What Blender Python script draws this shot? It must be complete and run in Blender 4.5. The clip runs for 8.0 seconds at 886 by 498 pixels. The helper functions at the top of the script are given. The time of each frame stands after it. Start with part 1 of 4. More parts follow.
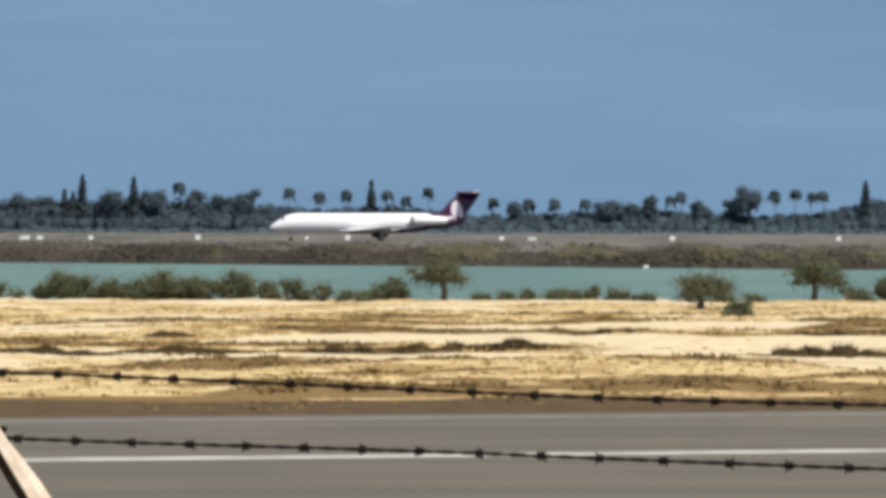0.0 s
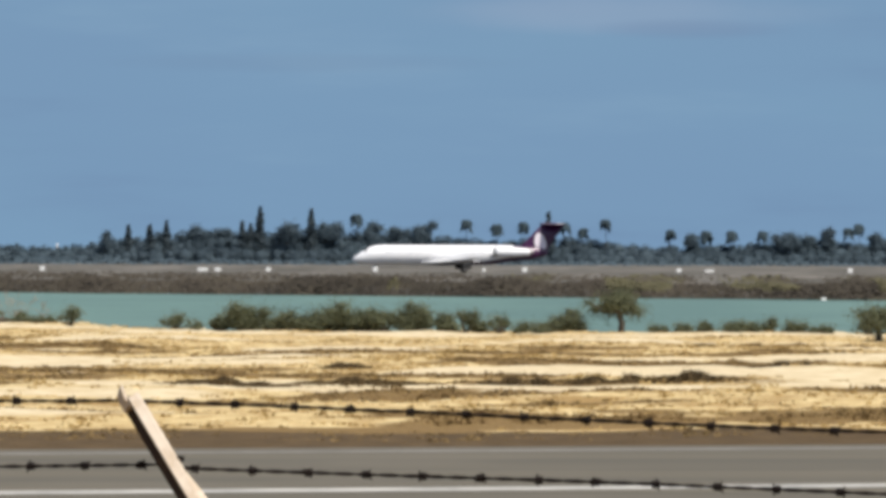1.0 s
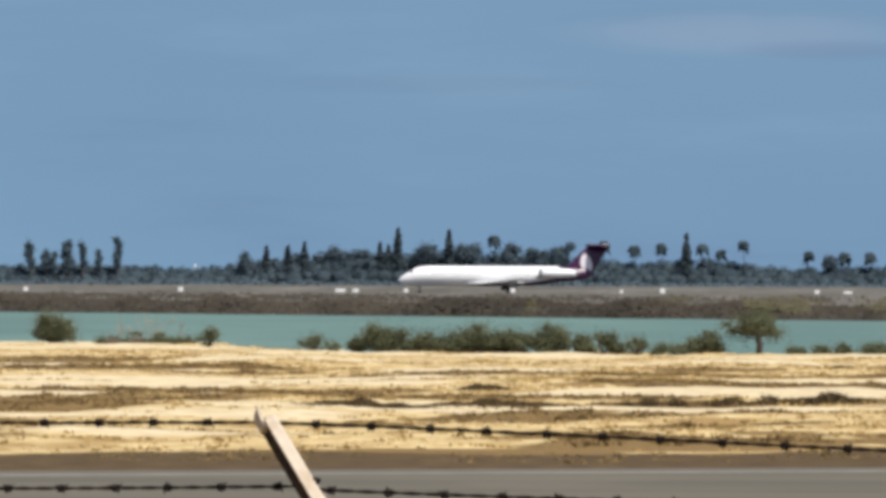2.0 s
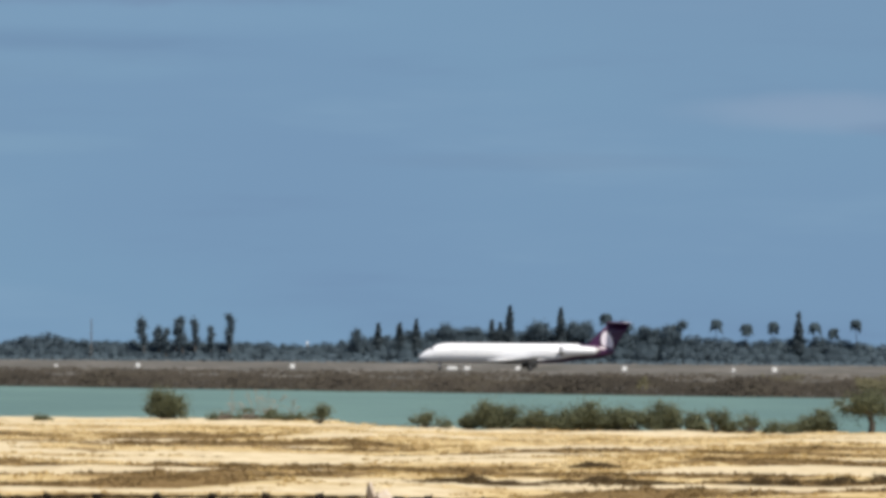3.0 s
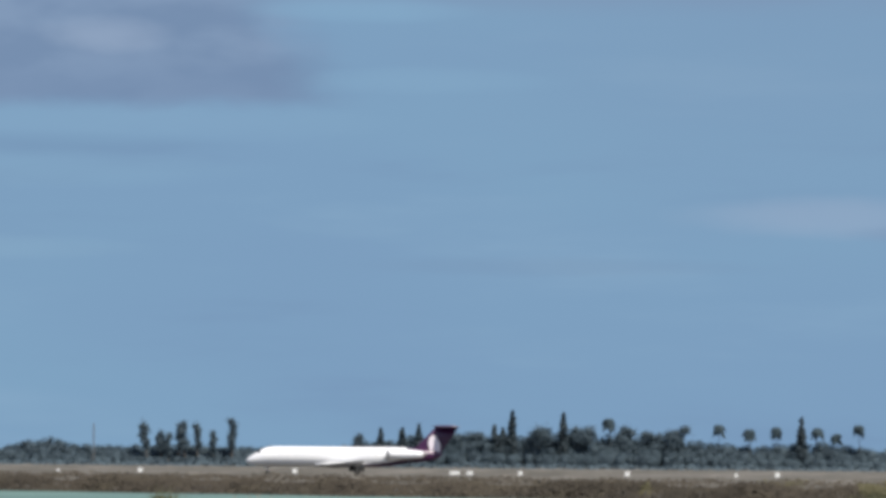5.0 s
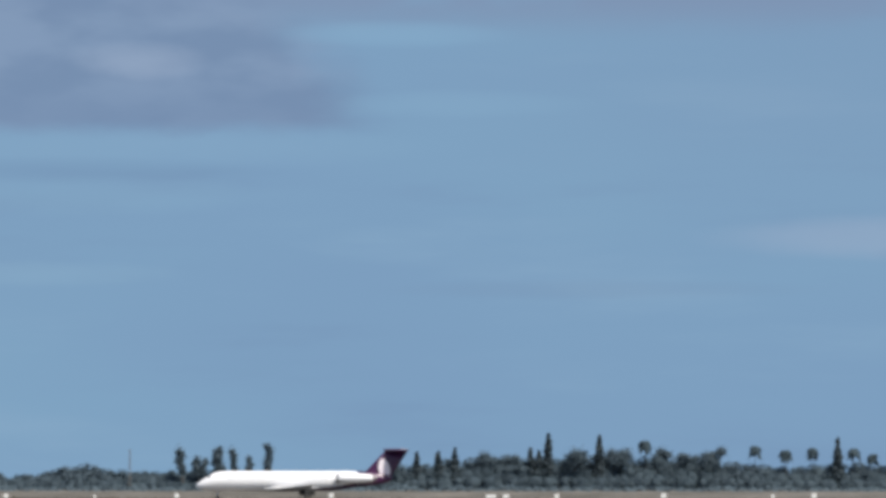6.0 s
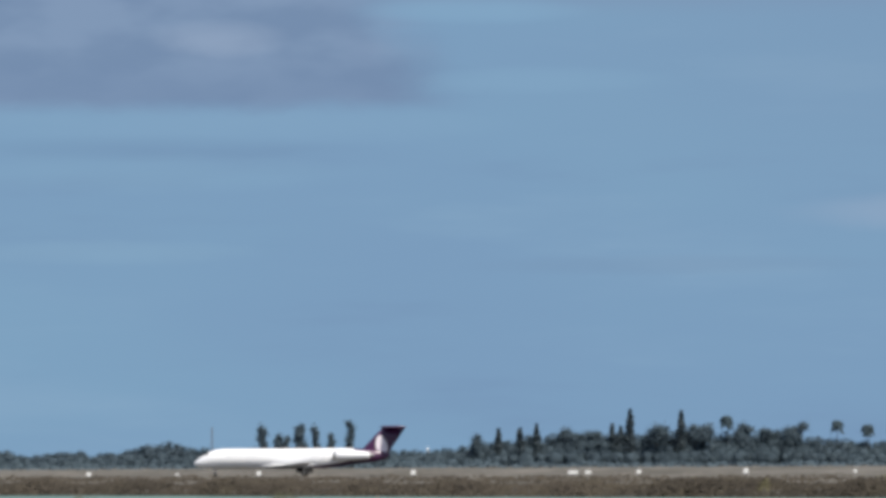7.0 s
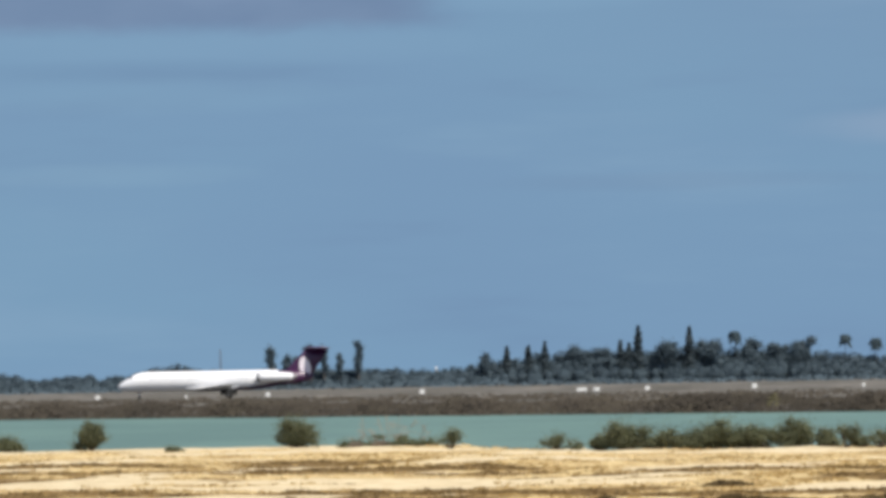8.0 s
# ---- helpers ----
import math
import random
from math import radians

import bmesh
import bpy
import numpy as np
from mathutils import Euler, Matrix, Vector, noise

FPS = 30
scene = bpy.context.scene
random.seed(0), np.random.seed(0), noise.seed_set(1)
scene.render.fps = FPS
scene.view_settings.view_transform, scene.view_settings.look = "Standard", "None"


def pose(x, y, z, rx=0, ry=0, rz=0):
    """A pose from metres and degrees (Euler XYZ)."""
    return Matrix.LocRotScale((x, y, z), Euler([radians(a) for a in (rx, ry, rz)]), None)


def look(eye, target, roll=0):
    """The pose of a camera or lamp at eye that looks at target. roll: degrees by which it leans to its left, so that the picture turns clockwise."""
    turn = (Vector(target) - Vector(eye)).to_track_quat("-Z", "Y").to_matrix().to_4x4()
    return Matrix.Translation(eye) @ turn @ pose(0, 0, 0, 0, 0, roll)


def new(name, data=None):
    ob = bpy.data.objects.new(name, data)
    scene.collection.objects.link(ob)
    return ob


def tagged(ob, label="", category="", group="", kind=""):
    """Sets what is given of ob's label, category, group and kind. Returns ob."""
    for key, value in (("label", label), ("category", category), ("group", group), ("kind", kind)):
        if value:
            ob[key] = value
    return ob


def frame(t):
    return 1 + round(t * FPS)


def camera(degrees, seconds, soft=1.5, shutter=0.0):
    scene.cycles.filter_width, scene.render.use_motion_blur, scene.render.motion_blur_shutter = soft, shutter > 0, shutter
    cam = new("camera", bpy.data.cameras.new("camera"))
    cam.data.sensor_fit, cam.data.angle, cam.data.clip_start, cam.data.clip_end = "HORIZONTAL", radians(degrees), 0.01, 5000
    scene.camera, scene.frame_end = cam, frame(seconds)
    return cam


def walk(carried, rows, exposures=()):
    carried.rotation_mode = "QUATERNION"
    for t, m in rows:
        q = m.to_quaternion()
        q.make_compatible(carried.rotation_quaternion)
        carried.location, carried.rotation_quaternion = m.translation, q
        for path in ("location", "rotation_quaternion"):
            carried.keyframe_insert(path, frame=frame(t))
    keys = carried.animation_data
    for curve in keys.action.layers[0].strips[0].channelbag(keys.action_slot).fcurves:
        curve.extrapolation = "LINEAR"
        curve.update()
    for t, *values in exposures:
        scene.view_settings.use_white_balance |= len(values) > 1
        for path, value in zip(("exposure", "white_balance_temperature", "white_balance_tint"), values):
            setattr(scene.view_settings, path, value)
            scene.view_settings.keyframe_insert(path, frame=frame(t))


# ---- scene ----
EYE = Vector((0.0, 0.0, 2.75))


def aim(dx, dz, az, el, roll):
    """A camera pose from small shifts of the eye and the heading, climb and lean in degrees."""
    eye = EYE + Vector((dx, 0.0, dz))
    a, e = radians(az), radians(el)
    way = Vector((math.sin(a) * math.cos(e), math.cos(a) * math.cos(e), math.sin(e)))
    return look(eye, eye + way * 100.0, roll)


cam = camera(10.664, 8.0, soft=4.2)
walk(cam, [
    (0.0, aim(0.000, 0.006, 5.017, -0.302, 0.124)),
    (0.5, aim(0.001, 0.008, 3.894, -0.117, 0.145)),
    (1.0, aim(0.001, 0.003, 2.879, 0.079, 0.160)),
    (1.5, aim(0.004, 0.006, 2.044, 0.110, 0.300)),
    (1.7, aim(0.004, 0.006, 1.715, 0.192, 0.280)),
    (2.8, aim(0.003, 0.000, 0.064, 0.965, 0.293)),
    (3.0, aim(0.002, 0.000, -0.140, 1.260, 0.420)),
    (3.5, aim(0.000, 0.000, -0.471, 1.830, 0.486)),
    (4.0, aim(0.000, 0.000, -0.466, 2.224, 0.640)),
    (4.5, aim(0.000, 0.000, -0.363, 2.443, 0.659)),
    (4.7, aim(0.000, 0.000, -0.270, 2.480, 0.620)),
    (5.25, aim(0.000, 0.000, -0.160, 2.560, 0.380)),
    (5.8, aim(0.000, 0.000, -0.349, 2.700, 0.081)),
    (6.0, aim(0.000, 0.000, -0.599, 2.808, 0.026)),
    (6.5, aim(0.000, 0.000, -1.186, 2.836, -0.075)),
    (7.0, aim(0.000, 0.000, -1.573, 2.526, -0.283)),
    (7.5, aim(0.000, 0.000, -1.519, 2.008, -0.835)),
    (8.0, aim(0.000, 0.000, -1.662, 1.549, -1.015)),
], exposures=[(0.0, 0.20), (1.5, 0.20), (3.0, 0.15), (3.5, 0.11), (4.0, 0.26), (4.5, 0.29), (6.5, 0.30), (7.0, 0.26), (7.5, 0.30), (8.0, 0.20)])

# ---- light ----
SUN_AZ, SUN_EL = radians(142.0), radians(57.0)   # clockwise from +y, and above the horizon
to_sun = Vector((math.sin(SUN_AZ) * math.cos(SUN_EL), math.cos(SUN_AZ) * math.cos(SUN_EL), math.sin(SUN_EL)))
sun = new("sun", bpy.data.lights.new("sun", "SUN"))
sun.data.energy, sun.data.angle, sun.data.color = 4.8, radians(0.53), (1.0, 0.95, 0.86)
sun.matrix_world = look(to_sun * 100.0, (0, 0, 0))


class Net:
    """Short-hand for node trees."""

    def __init__(self, tree):
        self.tree = tree
        tree.nodes.clear()

    def node(self, kind, links=()):
        n = self.tree.nodes.new(kind)
        for socket, value in dict(links).items():
            s = n.inputs[socket]
            if isinstance(value, bpy.types.NodeSocket):
                self.tree.links.new(value, s)
            else:
                s.default_value = value
        return n

    def math(self, op, a, b=0.0, clamp=False):
        n = self.node("ShaderNodeMath", {0: a, 1: b})
        n.operation, n.use_clamp = op, clamp
        return n.outputs[0]

    def step(self, value, lo, hi, smooth=True):
        n = self.node("ShaderNodeMapRange")
        n.interpolation_type = "SMOOTHSTEP" if smooth else "LINEAR"
        self.tree.links.new(value, n.inputs["Value"])
        n.inputs["From Min"].default_value, n.inputs["From Max"].default_value = lo, hi
        return n.outputs[0]

    def mix(self, fac, a, b, blend="MIX"):
        n = self.tree.nodes.new("ShaderNodeMix")
        n.data_type, n.blend_type = "RGBA", blend
        for i, value in ((0, fac), (6, a), (7, b)):
            if isinstance(value, bpy.types.NodeSocket):
                self.tree.links.new(value, n.inputs[i])
            else:
                n.inputs[i].default_value = value if i == 0 else (*value[:3], 1.0)
        return n.outputs[2]

    def noise(self, vector, scale, detail=4.0, rough=0.55):
        return self.node("ShaderNodeTexNoise", {"Vector": vector, "Scale": scale, "Detail": detail, "Roughness": rough}).outputs[0]

    def stretch(self, vector, scale):
        return self.node("ShaderNodeMapping", {"Vector": vector, "Scale": scale}).outputs[0]


def make_world():
    world = bpy.data.worlds.new("sky")
    scene.world = world
    world.use_nodes = True
    n = Net(world.node_tree)
    tex = n.node("ShaderNodeTexSky")
    tex.sky_type, tex.sun_disc, tex.sun_elevation, tex.sun_rotation = "NISHITA", False, SUN_EL, SUN_AZ
    tex.air_density, tex.dust_density = 1.0, 1.5
    sky = n.mix(1.0, tex.outputs[0], (0.085, 0.085, 0.085), "MULTIPLY")
    way = n.node("ShaderNodeTexCoord").outputs["Generated"]
    xyz = n.node("ShaderNodeSeparateXYZ", {0: way}).outputs
    az = n.math("MULTIPLY", n.math("ARCTAN2", xyz[0], xyz[1]), 57.2958)
    el = n.math("MULTIPLY", n.math("ARCSINE", xyz[2]), 57.2958)
    flat = n.node("ShaderNodeCombineXYZ", {0: az, 1: el, 2: 0.0}).outputs[0]
    # thin hazy stratus over the lowest part of the sky
    streak = n.noise(n.stretch(flat, (0.10, 0.62, 1.0)), 1.0, 5.0, 0.55)
    broad = n.noise(n.stretch(flat, (0.07, 0.22, 1.0)), 1.0, 3.0, 0.5)
    haze = n.mix(n.step(broad, 0.35, 0.65), (0.166, 0.277, 0.422), (0.175, 0.302, 0.440))
    haze = n.mix(n.step(streak, 0.50, 0.70), haze, (0.196, 0.318, 0.455))
    haze = n.mix(n.step(streak, 0.47, 0.27), haze, (0.150, 0.245, 0.385))
    # the side away from the bank is a little duller
    haze = n.mix(n.math("MULTIPLY", n.step(az, -2.5, 4.5), n.math("MULTIPLY", n.step(el, 1.5, 5.5), 0.55)), haze, (0.165, 0.262, 0.398))

    def patch(ca, ce, wa, we, ragged):
        """How far inside a ragged flat oval of sky a direction lies."""
        du = n.math("DIVIDE", n.math("SUBTRACT", az, ca), wa)
        dv = n.math("DIVIDE", n.math("SUBTRACT", el, ce), we)
        d = n.math("ADD", n.math("MULTIPLY", du, du), n.math("MULTIPLY", dv, dv))
        return n.step(n.math("ADD", d, n.math("MULTIPLY", n.math("SUBTRACT", wob, 0.5), ragged)), 1.6, -0.3)

    wob = n.noise(n.stretch(flat, (0.55, 1.1, 1.0)), 1.0, 5.0, 0.6)
    lump = n.noise(n.stretch(flat, (0.35, 0.9, 1.0)), 1.0, 3.0, 0.5)
    soft = n.noise(n.stretch(flat, (0.55, 1.2, 1.0)), 1.3, 3.0, 0.5)
    # brighter and duller streaks under the bank
    for ca, ce, wa, we, much, tone in ((-4.2, 4.02, 3.0, 0.24, 0.42, (0.198, 0.330, 0.468)), (-5.0, 3.74, 2.2, 0.15, 0.38, (0.150, 0.252, 0.385)),
                                       (-5.0, 3.44, 2.6, 0.22, 0.34, (0.200, 0.338, 0.470)), (-0.6, 4.55, 1.7, 0.16, 0.40, (0.198, 0.335, 0.475)),
                                       (-5.6, 2.50, 1.6, 0.15, 0.45, (0.205, 0.335, 0.465)), (1.2, 2.32, 2.4, 0.12, 0.40, (0.158, 0.250, 0.380))):
        haze = n.mix(n.math("MULTIPLY", patch(ca, ce, wa, we, 1.8), much), haze, tone)
    # loose grey cover high up, and the grey cumulus bank with its flat base
    above = n.math("MULTIPLY", n.step(el, 5.25, 5.85), n.step(lump, 0.26, 0.50))
    haze = n.mix(n.math("MULTIPLY", above, 0.85), haze, (0.172, 0.238, 0.362))
    du = n.math("DIVIDE", n.math("ADD", az, 5.9), 4.25)
    base = n.step(n.math("ADD", el, n.math("MULTIPLY", n.math("SUBTRACT", wob, 0.5), 0.42)), 4.10, 4.38)
    end = n.math("ADD", n.math("ABSOLUTE", du), n.math("MULTIPLY", n.math("SUBTRACT", wob, 0.5), 0.42))
    end = n.math("ADD", end, n.math("MULTIPLY", n.math("POWER", n.math("MAXIMUM", n.math("SUBTRACT", el, 4.65), 0.0), 2.0), 0.22))
    bank = n.math("MULTIPLY", base, n.step(end, 1.12, 0.82))
    cloud = n.mix(n.step(soft, 0.35, 0.66), (0.148, 0.218, 0.342), (0.184, 0.260, 0.388))
    cloud = n.mix(n.math("MULTIPLY", n.step(el, 4.95, 4.40), 0.6), cloud, (0.145, 0.215, 0.342))
    haze = n.mix(n.math("MULTIPLY", bank, 0.92), haze, cloud)
    haze = n.mix(n.math("MULTIPLY", patch(-4.3, 5.08, 0.75, 0.22, 2.4), 0.6), haze, (0.250, 0.325, 0.450))
    # a blue slot above the bank's end
    haze = n.mix(n.math("MULTIPLY", patch(-1.2, 5.40, 1.3, 0.15, 1.2), 0.75), haze, (0.190, 0.325, 0.470))
    # a thin pale veil low on the other side, grey beneath
    haze = n.mix(n.math("MULTIPLY", patch(5.0, 2.93, 2.4, 0.24, 1.5), 0.75), haze, (0.232, 0.325, 0.455))
    haze = n.mix(n.math("MULTIPLY", patch(5.9, 2.74, 1.1, 0.12, 1.2), 0.5), haze, (0.160, 0.235, 0.365))
    colour = n.mix(n.step(el, 7.0, 22.0), haze, sky)
    back = n.node("ShaderNodeBackground", {"Color": colour, "Strength": 1.0})
    n.node("ShaderNodeOutputWorld", {0: back.outputs[0]})


make_world()


# ---- materials ----
def material(name, colour, rough=0.7, second=None, third=None, scale=3.0, fine=30.0, metal=0.0, spec=0.5, bump=0.0,
             island=0.0, thin=0.0, coat=0.0):
    """A surface with two scales of variation, and a spread per loose piece."""
    mat = bpy.data.materials.new(name)
    mat.use_nodes = True
    n = Net(mat.node_tree)
    place = n.node("ShaderNodeTexCoord").outputs["Object"]
    big, small = n.noise(place, scale), n.noise(place, fine, 3.0, 0.6)
    second = second or tuple(c * 0.8 for c in colour)
    third = third or tuple(min(1.0, c * 1.12) for c in colour)
    out = n.mix(n.step(big, 0.38, 0.64), colour, second)
    out = n.mix(n.math("MULTIPLY", n.step(small, 0.45, 0.72), 0.55), out, third)
    if island:
        rand = n.node("ShaderNodeNewGeometry").outputs["Random Per Island"]
        out = n.mix(n.math("MULTIPLY", rand, island), out, third)
    p = n.node("ShaderNodeBsdfPrincipled", {"Base Color": out, "Roughness": rough, "Metallic": metal, "Specular IOR Level": spec})
    if coat:
        p.inputs["Coat Weight"].default_value = coat
    if bump:
        b = n.node("ShaderNodeBump", {"Strength": bump, "Distance": 0.02, "Height": small})
        n.tree.links.new(b.outputs[0], p.inputs["Normal"])
    last = p.outputs[0]
    if thin:
        t = n.node("ShaderNodeBsdfTranslucent", {"Color": out})
        last = n.node("ShaderNodeMixShader", {0: thin, 1: last, 2: t.outputs[0]}).outputs[0]
    n.node("ShaderNodeOutputMaterial", {0: last})
    return mat


def ground_material():
    """Dry field, sand, dirt and scrubby far land, by the cover that the ground carries."""
    mat = bpy.data.materials.new("ground_soil")
    mat.use_nodes = True
    n = Net(mat.node_tree)
    place = n.node("ShaderNodeTexCoord").outputs["Object"]
    attr = n.node("ShaderNodeAttribute")
    attr.attribute_name = "cover"
    cover = n.node("ShaderNodeSeparateColor", {0: attr.outputs["Color"]}).outputs
    patch, mid, fine = n.noise(place, 0.35, 5.0), n.noise(place, 1.7, 4.0), n.noise(place, 14.0, 4.0, 0.65)
    straw = n.mix(n.step(mid, 0.38, 0.62), (0.60, 0.47, 0.25), (0.42, 0.295, 0.135))
    straw = n.mix(n.step(patch, 0.50, 0.66), straw, (0.30, 0.195, 0.08))
    straw = n.mix(n.math("MULTIPLY", n.step(fine, 0.5, 0.7), 0.4), straw, (0.58, 0.45, 0.235))
    sand = n.mix(n.step(mid, 0.35, 0.65), (0.64, 0.535, 0.355), (0.53, 0.425, 0.265))
    dirt = n.mix(n.step(mid, 0.35, 0.62), (0.112, 0.076, 0.040), (0.078, 0.053, 0.028))
    far = n.mix(n.step(n.noise(n.stretch(place, (0.05, 0.009, 1.0)), 1.0, 6.0, 0.7), 0.42, 0.60), (0.142, 0.133, 0.119), (0.080, 0.074, 0.063))
    far = n.mix(n.math("MULTIPLY", n.step(n.noise(n.stretch(place, (0.11, 0.012, 1.0)), 1.0, 5.0, 0.7), 0.54, 0.66), 0.8), far, (0.225, 0.203, 0.176))
    out = n.mix(n.step(n.math("ADD", cover[0], n.math("MULTIPLY", n.math("SUBTRACT", fine, 0.5), 0.5)), 0.35, 0.65), straw, sand)
    thatch = n.mix(n.step(fine, 0.35, 0.65), (0.235, 0.155, 0.066), (0.150, 0.096, 0.040))
    under = n.node("ShaderNodeAttribute")
    under.attribute_name = "thatch"
    out = n.mix(n.step(n.math("ADD", under.outputs["Fac"], n.math("MULTIPLY", n.math("SUBTRACT", fine, 0.5), 0.6)), 0.25, 0.75), out, thatch)
    out = n.mix(n.step(n.math("ADD", cover[1], n.math("MULTIPLY", n.math("SUBTRACT", fine, 0.5), 0.6)), 0.35, 0.65), out, dirt)
    out = n.mix(cover[2], out, far)
    b = n.node("ShaderNodeBump", {"Strength": 0.5, "Distance": 0.05, "Height": fine})
    p = n.node("ShaderNodeBsdfPrincipled", {"Base Color": out, "Roughness": 0.95, "Specular IOR Level": 0.1, "Normal": b.outputs[0]})
    n.node("ShaderNodeOutputMaterial", {0: p.outputs[0]})
    return mat


def water_material():
    mat = bpy.data.materials.new("lagoon_water")
    mat.use_nodes = True
    n = Net(mat.node_tree)
    place = n.node("ShaderNodeTexCoord").outputs["Object"]
    swell = n.noise(n.stretch(place, (0.05, 0.02, 1.0)), 1.0, 4.0)
    chop = n.noise(n.stretch(place, (0.8, 1.6, 1.0)), 1.0, 4.0, 0.6)
    out = n.mix(n.step(swell, 0.35, 0.65), (0.126, 0.203, 0.174), (0.102, 0.168, 0.148))
    b = n.node("ShaderNodeBump", {"Strength": 0.6, "Distance": 0.15, "Height": chop})
    p = n.node("ShaderNodeBsdfPrincipled", {"Base Color": out, "Roughness": 0.45, "Specular IOR Level": 0.22, "IOR": 1.33, "Normal": b.outputs[0]})
    n.node("ShaderNodeOutputMaterial", {0: p.outputs[0]})
    return mat


def asphalt_material():
    mat = bpy.data.materials.new("worn_asphalt")
    mat.use_nodes = True
    n = Net(mat.node_tree)
    place = n.node("ShaderNodeTexCoord").outputs["Object"]
    lanes = n.noise(n.stretch(place, (0.012, 0.55, 1.0)), 1.0, 4.0, 0.6)
    stain, grit = n.noise(place, 0.22, 5.0), n.noise(place, 60.0, 2.0)
    out = n.mix(n.step(lanes, 0.38, 0.62), (0.124, 0.108, 0.078), (0.090, 0.081, 0.062))
    out = n.mix(n.math("MULTIPLY", n.step(stain, 0.48, 0.7), 0.5), out, (0.146, 0.127, 0.096))
    out = n.mix(n.math("MULTIPLY", grit, 0.25), out, (0.160, 0.145, 0.120))
    p = n.node("ShaderNodeBsdfPrincipled", {"Base Color": out, "Roughness": 0.85, "Specular IOR Level": 0.25})
    n.node("ShaderNodeOutputMaterial", {0: p.outputs[0]})
    return mat


M_GROUND, M_WATER, M_ASPHALT = ground_material(), water_material(), asphalt_material()
M_PAINT = material("road_paint", (0.42, 0.40, 0.36), 0.8, (0.28, 0.27, 0.245), (0.50, 0.48, 0.44), 0.9, 12.0)
M_FADED = material("faded_road_paint", (0.24, 0.225, 0.20), 0.85, (0.16, 0.15, 0.13), (0.29, 0.275, 0.25), 0.9, 12.0)
M_STRAW = material("bleached_grass", (0.75, 0.60, 0.345), 0.9, (0.65, 0.50, 0.255), (0.80, 0.68, 0.435), 0.25, 3.0, spec=0.15, island=0.3, thin=0.35)
M_TAN = material("tan_grass", (0.43, 0.305, 0.130), 0.9, (0.32, 0.220, 0.085), (0.52, 0.385, 0.18), 0.25, 3.0, spec=0.15, island=0.3, thin=0.2)
M_WEED = material("dry_weeds", (0.235, 0.156, 0.066), 0.9, (0.145, 0.098, 0.040), (0.33, 0.225, 0.105), 0.5, 6.0, spec=0.15, island=0.5, thin=0.15)
M_DEAD = material("dead_weeds", (0.095, 0.064, 0.030), 0.9, (0.065, 0.046, 0.024), (0.14, 0.095, 0.045), 0.5, 6.0, spec=0.15, island=0.4, thin=0.1)
M_SHRUB = material("shrub_leaves", (0.118, 0.128, 0.074), 0.8, (0.084, 0.096, 0.056), (0.160, 0.165, 0.092), 0.7, 9.0, spec=0.2, island=0.6, thin=0.3)
M_TWIG = material("grey_twigs", (0.10, 0.080, 0.060), 0.9, bump=0.3, scale=4.0)
M_SCRUB = material("bank_scrub", (0.112, 0.096, 0.078), 0.9, (0.080, 0.070, 0.058), (0.140, 0.122, 0.090), 0.03, 0.2, spec=0.1, island=0.15, thin=0.5)
M_OLIVE = material("olive_scrub", (0.135, 0.125, 0.076), 0.9, (0.104, 0.098, 0.062), (0.175, 0.158, 0.092), 0.05, 0.4, spec=0.1, island=0.25, thin=0.4)
M_ROCK = material("dark_rock", (0.075, 0.068, 0.060), 0.9, (0.055, 0.050, 0.045), (0.095, 0.086, 0.075), 0.4, 4.0, island=0.5)
# far leaves: the haze of distance is put into the colour as blue-grey
M_WOOD_HAZE = material("hazed_woodland_leaves", (0.100, 0.138, 0.166), 0.85, (0.092, 0.127, 0.155), (0.108, 0.145, 0.164), 0.05, 0.5, spec=0.1, island=0.15, thin=0.38)
# needles and fronds carry blue distance haze in their base colour
M_PINE_HAZE = material("hazed_pine_needles", (0.074, 0.098, 0.114), 0.85, (0.064, 0.086, 0.102), (0.090, 0.115, 0.124), 0.2, 1.0, spec=0.15, island=0.4, thin=0.3)
M_PALM_HAZE = material("hazed_palm_fronds", (0.030, 0.048, 0.060), 0.8, (0.025, 0.041, 0.052), (0.040, 0.060, 0.068), 0.3, 2.0, spec=0.2, island=0.4)
M_BARK = material("grey_bark", (0.13, 0.115, 0.10), 0.9, (0.09, 0.08, 0.07), (0.17, 0.15, 0.13), 1.0, 6.0, bump=0.4)
M_PALMBARK = material("dark_palm_bark", (0.060, 0.060, 0.060), 0.9, scale=1.0, fine=6.0)
M_GEAR = material("dark_grey_gear", (0.09, 0.09, 0.095), 0.6, scale=1.0, fine=8.0)
M_WHITE = material("white_aircraft_paint", (0.80, 0.80, 0.81), 0.32, (0.76, 0.76, 0.78), (0.83, 0.83, 0.83), 0.3, 2.0, coat=0.25)
M_PURPLE = material("purple_aircraft_paint", (0.062, 0.016, 0.062), 0.32, (0.050, 0.012, 0.052), (0.090, 0.022, 0.080), 0.4, 2.0, coat=0.25)
M_PINK = material("pale_pink_paint", (0.84, 0.78, 0.82), 0.35, (0.82, 0.72, 0.79), (0.88, 0.84, 0.86), 0.6, 3.0)
M_GREY = material("light_grey_paint", (0.64, 0.64, 0.65), 0.4, (0.58, 0.58, 0.59), (0.70, 0.70, 0.70), 0.5, 3.0)
M_GLASS = material("dark_glazing", (0.10, 0.11, 0.12), 0.1, scale=1.0)
M_TYRE = material("black_rubber", (0.02, 0.02, 0.02), 0.85, scale=4.0)
M_METAL = material("bare_metal", (0.42, 0.41, 0.40), 0.35, (0.34, 0.33, 0.32), metal=0.9, scale=2.0)
